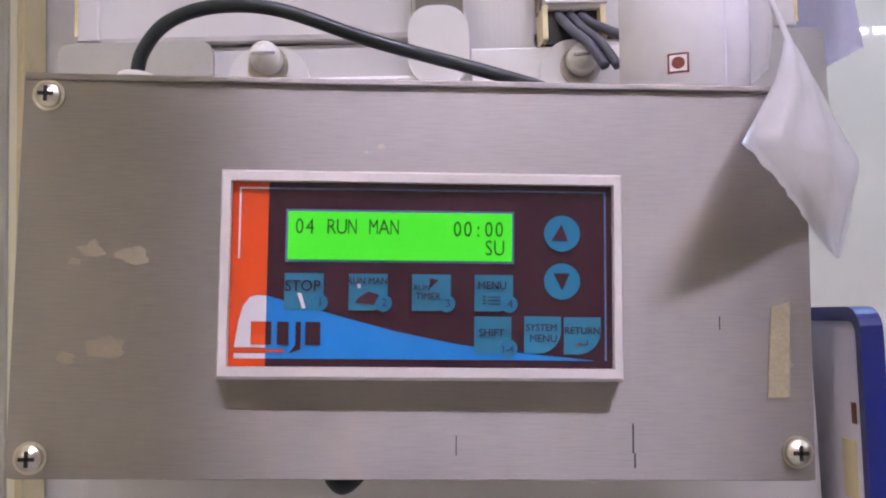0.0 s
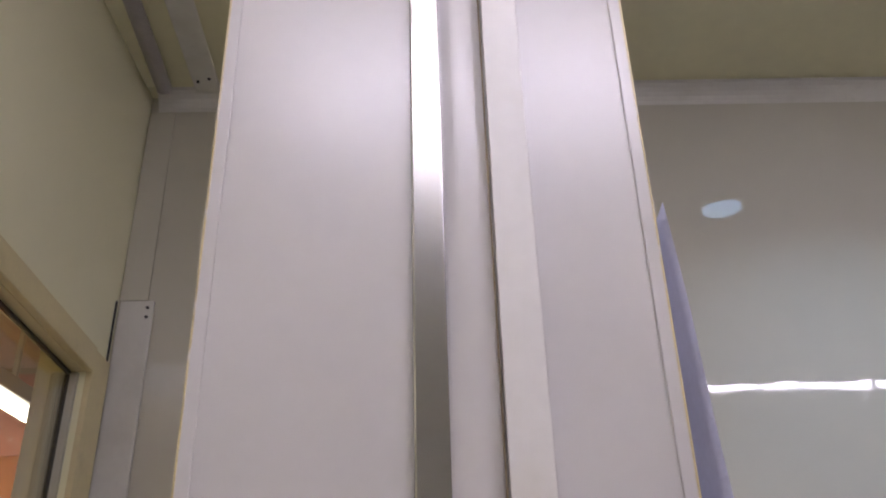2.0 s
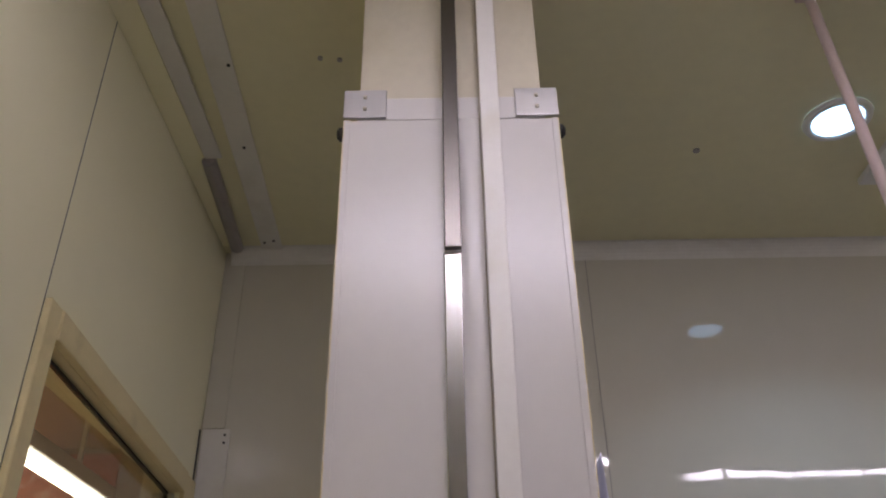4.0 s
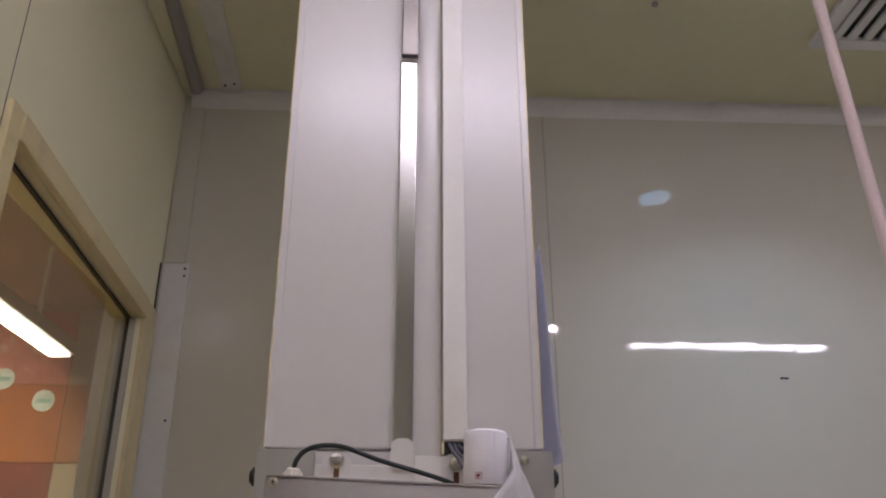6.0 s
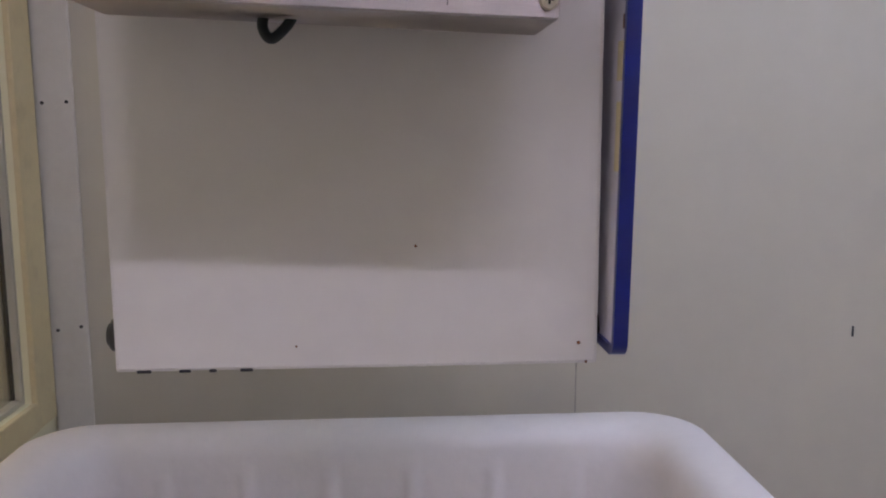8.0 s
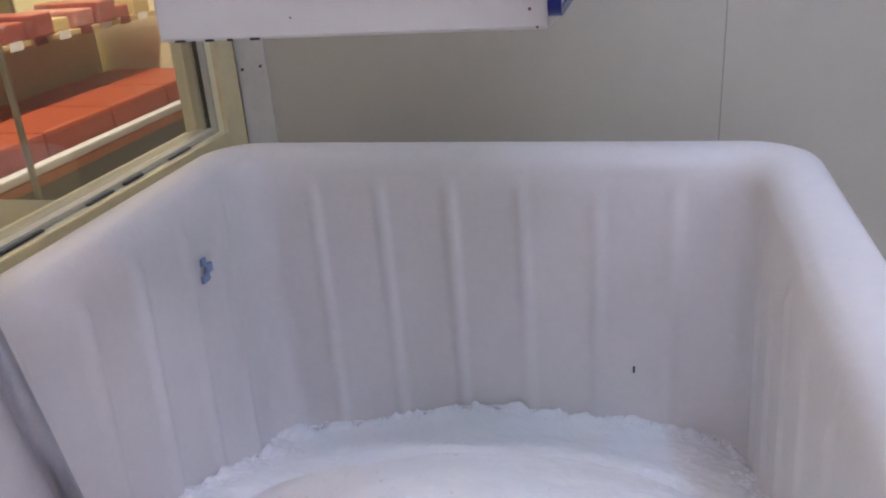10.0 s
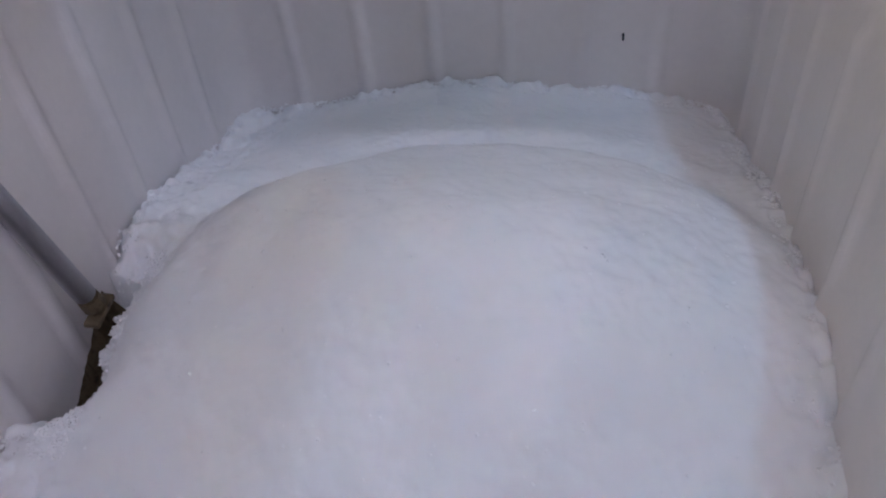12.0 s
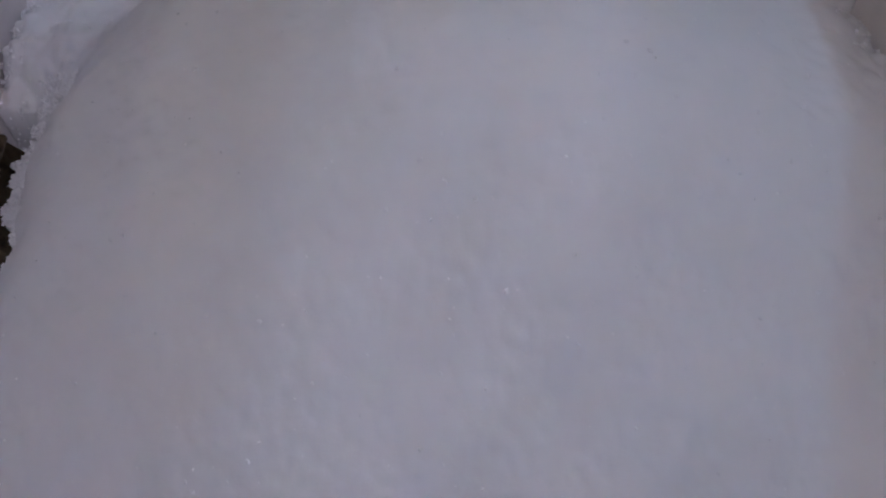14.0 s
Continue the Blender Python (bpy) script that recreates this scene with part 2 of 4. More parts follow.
FRIDGE_GREY = mat("grey_counter", (0.22, 0.22, 0.19), 0.4, vary=0.08, scale=5)
TEAL_GLASS = mat("pale_teal_rail", (0.30, 0.42, 0.42), 0.25, vary=0.1, scale=8)


# ---------------------------------------------------------------- building
def part(name, bm, material, parent=None, label=""):
    me = bpy.data.meshes.new(name)
    bm.to_mesh(me)
    bm.free()
    me.materials.append(material)
    ob = new(name, me)
    ob.parent = parent
    if label:
        tagged(ob, label)
    return ob


def thing(name, label, category, m=None, group="", kind=""):
    ob = new(name)
    ob.empty_display_size = 0.05
    if m is not None:
        ob.matrix_world = m
    return tagged(ob, label, category, group, kind)


def smooth(ob):
    for f in ob.data.polygons:
        f.use_smooth = True
    return ob


def block(x0, x1, y0, y1, z0, z1, bevel=0.0, bm=None, seg=2):
    bm = bm or bmesh.new()
    vs = bmesh.ops.create_cube(bm, size=1.0)["verts"]
    for v in vs:
        v.co = Vector(((x0 + x1) / 2 + v.co.x * (x1 - x0), (y0 + y1) / 2 + v.co.y * (y1 - y0), (z0 + z1) / 2 + v.co.z * (z1 - z0)))
    if bevel:
        es = list({e for v in vs for e in v.link_edges})
        bmesh.ops.bevel(bm, geom=es, offset=bevel, segments=seg, profile=0.6, affect="EDGES")
    return bm


def rod(p0, p1, r0, r1=None, seg=20, bm=None, bevel=0.0):
    bm = bm or bmesh.new()
    p0, p1 = Vector(p0), Vector(p1)
    r1 = r0 if r1 is None else r1
    m = Matrix.Translation((p0 + p1) / 2) @ (p1 - p0).to_track_quat("Z", "Y").to_matrix().to_4x4()
    vs = bmesh.ops.create_cone(bm, cap_ends=True, segments=seg, radius1=r0, radius2=r1, depth=(p1 - p0).length, matrix=m)["verts"]
    if bevel:
        es = [e for e in {e for v in vs for e in v.link_edges} if any(len(f.verts) > 4 for f in e.link_faces)]
        bmesh.ops.bevel(bm, geom=es, offset=bevel, segments=2, affect="EDGES")
    return bm


def spline(points, n):
    """Points along a smooth line through the given ones."""
    pts = [Vector(p) for p in points]
    pts = [2 * pts[0] - pts[1]] + pts + [2 * pts[-1] - pts[-2]]
    out = []
    for i in range(1, len(pts) - 2):
        a, b, c, d = pts[i - 1 : i + 3]
        for k in range(n):
            t = k / n
            out.append(0.5 * (2 * b + (c - a) * t + (2 * a - 5 * b + 4 * c - d) * t * t + (3 * b - a - 3 * c + d) * t**3))
    return out + [pts[-2]]


def cable(points, r, n=8, seg=12, bm=None):
    bm = bm or bmesh.new()
    line = spline(points, n)
    rings, side = [], None
    for i, p in enumerate(line):
        d = (line[min(i + 1, len(line) - 1)] - line[max(i - 1, 0)]).normalized()
        side = d.orthogonal().normalized() if side is None else (side - d * side.dot(d)).normalized()
        up = d.cross(side)
        rings.append([bm.verts.new(p + r * (math.cos(a) * side + math.sin(a) * up)) for a in (2 * math.pi * k / seg for k in range(seg))])
    for a, b in zip(rings, rings[1:]):
        for k in range(seg):
            bm.faces.new((a[k], a[(k + 1) % seg], b[(k + 1) % seg], b[k]))
    bm.faces.new(rings[0][::-1])
    bm.faces.new(rings[-1])
    return bm


def outline(points, depth, y=0.0, bm=None):
    """A flat shape in x and z, drawn as a corner list, with its front at y and its back depth behind."""
    bm = bm or bmesh.new()
    a = [bm.verts.new((x, y, z)) for x, z in points]
    b = [bm.verts.new((x, y + depth, z)) for x, z in points]
    bm.faces.new(a)
    bm.faces.new(b[::-1])
    for i in range(len(a)):
        j = (i + 1) % len(a)
        bm.faces.new((a[j], a[i], b[i], b[j]))
    bmesh.ops.recalc_face_normals(bm, faces=bm.faces)
    return bm


def disc(cx, cz, r, n=32):
    return [(cx + r * math.cos(2 * math.pi * k / n), cz + r * math.sin(2 * math.pi * k / n)) for k in range(n)]


def rounded(x0, x1, z0, z1, r, n=6):
    out = []
    for cx, cz, a0 in ((x1 - r, z1 - r, 0), (x0 + r, z1 - r, 90), (x0 + r, z0 + r, 180), (x1 - r, z0 + r, 270)):
        out += [(cx + r * math.cos(radians(a0 + 90 * k / n)), cz + r * math.sin(radians(a0 + 90 * k / n))) for k in range(n + 1)]
    return out


def structure(name, bm, material, label):
    return tagged(part(name, bm, material), label, kind="structure")


def lettering(text, size, material, parent, x, y, z, name="lettering", align="CENTER", squeeze=1.0):
    """Words in the built-in font, standing in the x-z plane and facing -y."""
    cu = bpy.data.curves.new(name, "FONT")
    cu.body, cu.size, cu.align_x, cu.align_y, cu.extrude = text, size, align, "CENTER", 0.0001
    cu.resolution_u = 3
    tmp = new(name, cu)
    dg = bpy.context.evaluated_depsgraph_get()
    me = bpy.data.meshes.new_from_object(tmp.evaluated_get(dg))
    bpy.data.objects.remove(tmp)
    me.transform(pose(x, y, z, 90) @ Matrix.Diagonal((squeeze, 1, 1, 1)))
    me.materials.clear()
    me.materials.append(material)
    ob = new(name, me)
    ob.parent = parent
    return ob


# ---------------------------------------------------------------- room
X0, X1, Y0, Y1, ZC = -0.68, 3.2, -3.2, 1.246, 2.96
WY0, WY1, WZ0, WZ1 = 0.315, 1.137, 0.880, 2.250   # clear opening of the window

structure("floor", block(X0 - 3.0, X1 + 0.1, Y0 - 0.1, Y1 + 3.0, -0.1, 0.0), FLOOR, "grey tiled floor of the ice room")
structure("ceiling", block(X0 - 0.1, X1 + 0.1, Y0 - 0.1, Y1 + 0.1, ZC, ZC + 0.1), CEIL, "cream insulated panel ceiling")
SEAM = 0.44
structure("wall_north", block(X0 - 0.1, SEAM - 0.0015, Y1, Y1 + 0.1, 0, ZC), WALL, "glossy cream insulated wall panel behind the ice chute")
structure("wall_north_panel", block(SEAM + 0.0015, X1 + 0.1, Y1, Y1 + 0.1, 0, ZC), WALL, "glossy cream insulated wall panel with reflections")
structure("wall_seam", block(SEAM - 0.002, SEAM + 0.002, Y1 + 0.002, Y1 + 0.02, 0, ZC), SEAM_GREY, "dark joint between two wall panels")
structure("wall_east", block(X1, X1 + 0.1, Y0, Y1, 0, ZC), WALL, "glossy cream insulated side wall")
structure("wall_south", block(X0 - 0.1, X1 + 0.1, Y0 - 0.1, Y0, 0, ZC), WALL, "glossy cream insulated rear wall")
WALL_SEAM_Y = 0.272
structure("wall_west_sill", block(X0 - 0.1, X0, WY0, Y1, 0, WZ0), WALL_WEST_LIT, "cream wall panel under the window")
structure("wall_west_head", block(X0 - 0.1, X0, WALL_SEAM_Y + 0.002, Y1, WZ1, ZC), WALL_WEST_LIT, "cream wall panel above the window")
structure("wall_west_end", block(X0 - 0.1, X0, WY1, Y1, WZ0, WZ1), WALL_WEST_LIT, "narrow cream wall panel beside the window")
structure("wall_west", block(X0 - 0.1, X0, Y0, WALL_SEAM_Y - 0.002, 0, ZC), WALL_WEST_LIT, "cream insulated wall panel beside the window")
structure("wall_west_jamb", block(X0 - 0.1, X0, WALL_SEAM_Y + 0.002, WY0, 0, WZ1), WALL_WEST_LIT, "cream strip of wall beside the window")
structure("wall_joint", block(X0 - 0.03, X0 - 0.0005, WALL_SEAM_Y - 0.002, WALL_SEAM_Y + 0.002, 0, ZC), GASKET, "dark dirty joint between wall panels")


def slab(pts, x0, x1):
    """A flat shape given in y and z, between two x."""
    bm = bmesh.new()
    p, q = ([bm.verts.new((x, y, z)) for y, z in pts] for x in (x0, x1))
    bm.faces.new(p)
    bm.faces.new(q[::-1])
    for i in range(len(p)):
        j = (i + 1) % len(p)
        bm.faces.new((p[j], p[i], q[i], q[j]))
    bmesh.ops.recalc_face_normals(bm, faces=bm.faces)
    bmesh.ops.bevel(bm, geom=bm.edges[:], offset=0.0015, segments=2, affect="EDGES")
    return bm


def window(m_frame):
    w = thing("window_1", "cream-framed fixed window into the lit shop next door", "window", pose(X0, 0, 0), kind="structure")
    drop = 0.060   # the head sags towards the corner
    y0, y1, yo0, yo1 = WY0 + 0.002, WY1 - 0.002, WY0 - 0.043, WY1 + 0.086
    zl, zr = WZ1 - 0.003, WZ1 - drop
    part("window_frame", slab([(yo0, WZ0 - 0.055), (y0, WZ0 - 0.055), (y0, WZ1 + 0.052), (yo0, WZ1 + 0.055)], 0.0005, 0.014), m_frame, w)
    part("window_frame", slab([(y1, WZ0 - 0.055), (yo1, WZ0 - 0.055), (yo1, WZ1 - 0.012), (y1, WZ1 - 0.008)], 0.0005, 0.012), m_frame, w)
    part("window_frame", slab([(y0 + 0.0005, zl), (y1 - 0.0005, zr), (y1 - 0.0005, WZ1 - 0.008), (y0 + 0.0005, WZ1 + 0.052)], 0.0005, 0.017), m_frame, w)
    part("window_frame", slab([(y0 + 0.0005, WZ0 - 0.055), (y1 - 0.0005, WZ0 - 0.055), (y1 - 0.0005, WZ0 + 0.002), (y0 + 0.0005, WZ0 + 0.002)], 0.0005, 0.014), m_frame, w)
    part("head_lining", slab([(y0, zl + 0.001), (y1, zr + 0.001), (y1, WZ1 - 0.0005), (y0, WZ1 - 0.0005)], -0.036, 0.0), m_frame, w)
    e = 0.012
    part("glazing_bead", block(-0.065, -0.012, WY0 + 0.0005, WY0 + e, WZ0 + 0.0005, zl - 0.001, 0.003), BEAD_GREY, w)
    part("glazing_bead", block(-0.065, -0.012, WY1 - e, WY1 - 0.0005, WZ0 + 0.0005, zr - 0.001, 0.003), BEAD_GREY, w)
    part("glazing_bead", block(-0.065, -0.012, WY0 + e, WY1 - e, WZ0 + 0.0005, WZ0 + 0.012, 0.003), BEAD_GREY, w)
    for a, b in ((WY0 + e, WY0 + e + 0.0025), (WY1 - e - 0.0025, WY1 - e)):
        part("gasket", block(-0.037, -0.026, a, b, WZ0 + 0.0125, zr - 0.007), GASKET, w)
    part("gasket", slab([(WY0 + e, zl - 0.006), (WY1 - e, zr - 0.006), (WY1 - e, zr), (WY0 + e, zl)], -0.036, -0.024), GASKET, w)
    # dirt sitting along the sill
    for a, b, h in ((0.365, 0.50, 0.004), (0.62, 0.70, 0.003), (0.735, 0.80, 0.005), (0.90, 0.99, 0.003)):
        part("sill_dirt", block(-0.011, -0.004, a, b, WZ0 + 0.0022, WZ0 + 0.0022 + h, 0.001), BLACK_MARK, w)
    bm = bmesh.new()
    pts = [(WY0 + e + 0.0028, WZ0 + 0.0125), (WY1 - e - 0.0028, WZ0 + 0.0125), (WY1 - e - 0.0028, zr - 0.0065), (WY0 + e + 0.0028, zl - 0.0065)]
    p, q = ([bm.verts.new((x, y, z)) for y, z in pts] for x in (-0.034, -0.030))
    bm.faces.new(p)
    bm.faces.new(q[::-1])
    for i in range(4):
        bm.faces.new((p[(i + 1) % 4], p[i], q[i], q[(i + 1) % 4]))
    bmesh.ops.recalc_face_normals(bm, faces=bm.faces)
    pane = part("pane", bm, GLASS, w, "clear window glass")
    pane.visible_shadow = False
    return w


window(CREAM)
structure("frame_gap", block(X0 + 0.0005, X0 + 0.004, WY1 + 0.0868, WY1 + 0.0905, 1.2, 2.385), GASKET, "dark gap between window frame and corner trim")

# corner trims, coving and ceiling strips
structure("trim_corner", block(X0 + 0.006, X0 + 0.082, Y1 - 0.010, Y1 - 0.0015, 0, 2.39, 0.003), TRIM, "white plastic trim strip screwed into the corner")
structure("trim_corner_upper", block(X0 + 0.002, X0 + 0.066, Y1 - 0.007, Y1 - 0.0015, 2.392, ZC - 0.05, 0.002), WALL, "cream trim strip in the upper corner")


def coving(p0, p1, name, label):
    """A quarter-round strip between wall and ceiling."""
    bm = bmesh.new()
    p0, p1 = Vector(p0), Vector(p1)
    d = (p1 - p0).normalized()
    inward = Vector((0, 0, 1)).cross(d)
    prof = [(0, 0), (0, -0.045)] + [(0.045 - 0.045 * math.cos(radians(a)), -0.045 + 0.045 * math.sin(radians(a))) for a in range(15, 90, 15)] + [(0.045, 0)]
    ends = [[bm.verts.new(p + inward * a + Vector((0, 0, b))) for a, b in prof] for p in (p0, p1)]
    n = len(prof)
    for k in range(n):
        bm.faces.new((ends[0][k], ends[0][(k + 1) % n], ends[1][(k + 1) % n], ends[1][k]))
    bm.faces.new(ends[0][::-1])
    bm.faces.new(ends[1])
    bmesh.ops.recalc_face_normals(bm, faces=bm.faces)
    return structure(name, bm, TRIM, label)


coving((X1, Y1 - 0.001, ZC - 0.001), (X0 + 0.02, Y1 - 0.001, ZC - 0.001), "trim_coving_north", "pale coving strip along the ceiling edge")
structure("trim_soffit", block(X0 + 0.001, -0.620, Y0, Y1 - 0.05, ZC - 0.004, ZC - 0.0015), WALL_WEST_LIT, "cream cover strip where wall meets ceiling")
structure("trim_coving_west", block(-0.617, -0.572, Y0, 0.745, ZC - 0.009, ZC - 0.002, 0.003), TRIM, "white plastic strip along the ceiling edge")
structure("ceiling_conduit", rod((-0.607, 0.748, ZC - 0.010), (-0.632, 1.190, ZC - 0.016), 0.019, bevel=0.004), GREY_CONDUIT, "dull grey end of the ceiling edge strip")
skew = block(-0.032, 0.032, 0, 1, ZC - 0.008, ZC - 0.002, 0.003)
for v in skew.verts:
    v.co.y = Y0 + (1.215 - Y0) * v.co.y
    v.co.x += -0.530 + 0.075 * max(0.0, 1.215 - v.co.y) ** 0.9 * (1 if v.co.y > 0 else 0.62)
structure("trim_ceiling", skew, TRIM, "flat white strip screwed along the ceiling")
for x, y in ((-0.505, 0.70), (-0.475, 0.40), (-0.545, 1.17), (-0.515, 1.16)):
    structure("strip_screw", rod((x, y, ZC - 0.011), (x, y, ZC - 0.0075), 0.004, seg=10), BLACK_MARK, "dark screw head in the ceiling strip")

# ---------------------------------------------------------------- ceiling lamps
def tube_lamp(cx, cy, label, light=TUBE_GLOW, turn=0):
    lamp = thing("ceiling_lamp", label, "lamp", pose(cx, cy, ZC, 0, 0, turn), group="ceiling tube lamps")
    part("housing", block(-1.04, 1.04, -0.045, 0.045, -0.035, -0.002, 0.004), LAMP_BODY, lamp)
    smooth(part("tube", rod((-0.595, 0, -0.062), (0.595, 0, -0.062), 0.018), light, lamp, "bright fluorescent tube"))
    for sgn in (-1, 1):
        wing = bmesh.new()
        ends = [[wing.verts.new((x, sgn * y, z)) for y, z in ((0.046, -0.034), (0.047, -0.030), (0.082, -0.066), (0.080, -0.068))] for x in (-1.04, 1.04)]
        for k in range(4):
            wing.faces.new((ends[0][k], ends[0][(k + 1) % 4], ends[1][(k + 1) % 4], ends[1][k]))
        wing.faces.new(ends[0])
        wing.faces.new(ends[1][::-1])
        bmesh.ops.recalc_face_normals(wing, faces=wing.faces)
        part("reflector_wing", wing, LAMP_BODY, lamp, "white slanted reflector")
    for x in (-0.61, 0.61):
        part("tube_holder", block(x - 0.014, x + 0.014, -0.02, 0.02, -0.085, -0.036, 0.003), LAMP_BODY, lamp)
    for k in range(-5, 6):
        for y0, y1 in ((-0.064, -0.0195), (0.0195, 0.064)):
            fin = bmesh.new()
            side = [(0.003 + 0.002 * (j / 5) ** 2, -0.078 + 0.050 * j / 5) for j in range(-5, 6)]
            loop = [(k * 0.1965 + w, z) for w, z in side] + [(k * 0.1965 - w, z) for w, z in reversed(side)]
            outline(loop, y1 - y0, y0, fin)
            part("cross_blade", fin, LOUVRE, lamp)
    return lamp


tube_lamp(0.28, -0.90, "long fluorescent ceiling lamp with white cross blades")
tube_lamp(1.94, -1.19, "long fluorescent ceiling lamp with white cross blades", TUBE_GLOW_SIDE)
# Unseen lamp, added to brighten the west wall and the heap's far side.
tube_lamp(2.60, 0.05, "long fluorescent ceiling lamp with white cross blades", TUBE_GLOW_FILL, 90)

spot = thing("ceiling_spot", "round recessed ceiling spotlight glowing bluish white", "spotlight", pose(0.985, 0.63, ZC))
ring = bmesh.new()
prev = None
for k in range(41):
    a = 2 * math.pi * k / 40
    row = [ring.verts.new((r * math.cos(a), r * math.sin(a), z)) for r, z in ((0.083, -0.002), (0.080, -0.010), (0.066, -0.012), (0.062, -0.006))]
    if prev:
        for i in range(3):
            ring.faces.new((prev[i], prev[i + 1], row[i + 1], row[i]))
    prev = row
smooth(part("ring", ring, LAMP_BODY, spot, "thin white rim"))
part("lens", rod((0, 0, -0.008), (0, 0, -0.003), 0.062, seg=40), SPOT_GLOW, spot, "glowing frosted lens")

vent = thing("ceiling_vent", "white square ceiling air vent with dark slots", "vent", pose(1.385, 0.655, ZC))
part("backing", block(-0.2, 0.2, -0.2, 0.2, -0.006, -0.002), DARK_HOLE, vent)
for a, b, c, d in ((-0.24, 0.24, -0.24, -0.2), (-0.24, 0.24, 0.2, 0.24), (-0.24, -0.2, -0.2, 0.2), (0.2, 0.24, -0.2, 0.2)):
    part("frame", block(a, b, c, d, -0.02, -0.002, 0.003), LAMP_BODY, vent)
for k in range(9):
    x = -0.18 + k * 0.045
    part("slat", block(x - 0.012, x + 0.012, -0.199, 0.199, -0.018, -0.007, 0.002), LAMP_BODY, vent)

pipe = thing("upright_pipe", "slim pinkish pipe leaning from floor to ceiling", "pipe", pose(0, 0, 0))
smooth(part("pipe_body", rod((0.885, 0.22, 0.0), (0.755, 0.22, ZC - 0.001), 0.0105, seg=16), PINK_PIPE, pipe))
part("pipe_clip", block(0.735, 0.775, 0.20, 0.24, ZC - 0.014, ZC - 0.001, 0.004), PINK_PIPE, pipe)

# ---------------------------------------------------------------- ice chute
CX0, CX1, CY, CYB = -0.163, 0.198, 0.118, 0.44
chute = thing("ice_chute", "tall white plastic ice chute hanging from the ceiling above the tub", "chute", pose(0, 0, 0))


def duct(name, x0, x1, y0, y1, z0, z1, wall=0.012, skin=WHITE_PANEL):
    """A square duct of four panels, open at both ends."""
    part(name + "_front", block(x0, x1, y0, y0 + wall, z0, z1, 0.003), skin, chute)
    part(name + "_back", block(x0, x1, y1 - wall, y1, z0, z1), skin, chute)
    for a, b in ((x0, x0 + wall), (x1 - wall, x1)):
        part(name + "_side", block(a, b, y0 + wall, y1 - wall, z0, z1), skin, chute)


duct("upper_panel", CX0 + 0.022, CX1 - 0.022, CY + 0.012, CYB - 0.02, 2.50, ZC - 0.001, skin=mat("aged_upper_panel", (0.62, 0.57, 0.44), 0.42, vary=0.05, scale=4, dirt=(0.5, 0.42, 0.26), dirt_amount=0.4))
duct("main_panel", CX0, CX1, CY, CYB, 1.683, 2.553)
duct("lower_panel", CX0 - 0.001, CX1 + 0.001, CY + 0.004, CYB + 0.003, 1.235, 1.6825)
# folded side flanges of the front cover
for x0, x1 in ((CX0 - 0.001, CX0 + 0.010), (CX1 - 0.010, CX1 + 0.001)):
    part("edge_flange", block(x0, x1, CY - 0.003, CY - 0.0005, 1.684, 2.552, 0.001), WHITE_PANEL, chute)
AGED = mat("yellowed_edge", (0.66, 0.56, 0.30), 0.45, vary=0.25, scale=30, dirt=(0.74, 0.71, 0.68), dirt_amount=0.9)
for x in (CX0 - 0.0008, CX1 + 0.0008):
    part("yellowed_edge", block(x - 0.0008, x + 0.0008, CY - 0.0036, CY - 0.0031, 1.686, 2.55), AGED, chute, "yellowed edge line")
part("top_rim", block(CX0 + 0.02, CX1 - 0.02, CY + 0.003, CY + 0.011, 2.556, 2.604, 0.002), WHITE_PANEL, chute)
for x0, x1, xk in ((CX0 - 0.003, CX0 + 0.070, CX0 - 0.004), (CX1 - 0.070, CX1 + 0.003, CX1 + 0.004)):
    br = part("joint_bracket", block(x0, x1, CY - 0.004, CY + 0.002, 2.557, 2.617, 0.0015), DULL_STEEL, chute, "dull steel joint plate")
    for sz in (2.575, 2.600):
        smooth(part("screw", rod(((x0 + x1) / 2, CY - 0.007, sz), ((x0 + x1) / 2, CY - 0.0035, sz), 0.0035), SCREW, br))
    s = -1 if xk < 0 else 1
    smooth(part("joint_knob", rod((xk, CY + 0.03, 2.547), (xk + s * 0.012, CY + 0.03, 2.547), 0.014, 0.011, bevel=0.003), KNOB, chute, "black round clamping knob"))
# lower joint plates with knobs
for x0, x1, xk in ((CX0 - 0.008, CX0 + 0.067, CX0 - 0.008), (CX1 - 0.055, CX1 + 0.012, CX1 + 0.012)):
    pl = bmesh.new()
    outline(rounded(x0, x1, 1.620, 1.681, 0.006), 0.004, CY - 0.008, pl)
    br = part("clamp_plate", pl, DULL_STEEL, chute, "dull steel clamp plate")
    s = -1 if xk < 0 else 1
    part("plate_return", block(min(xk, xk - s * 0.003), max(xk, xk - s * 0.003), CY - 0.004, CY + 0.06, 1.620, 1.681), DULL_STEEL, br)
    smooth(part("side_knob", rod((xk, CY + 0.035, 1.652), (xk + s * 0.013, CY + 0.035, 1.652), 0.0145, 0.011, bevel=0.003), KNOB, chute, "black round clamping knob"))
smooth(part("plate_bolt", rod((CX1 - 0.026, CY - 0.014, 1.668), (CX1 - 0.026, CY - 0.0075, 1.668), 0.006, bevel=0.001), SCREW, chute, "rusty bolt head"))
for s, xk in ((-1, CX0 - 0.001), (1, CX1 + 0.001)):
    smooth(part("lower_knob", rod((xk, CY + 0.035, 1.257), (xk + s * 0.013, CY + 0.035, 1.257), 0.0155, 0.012, bevel=0.003), KNOB, chute, "black round clamping knob"))
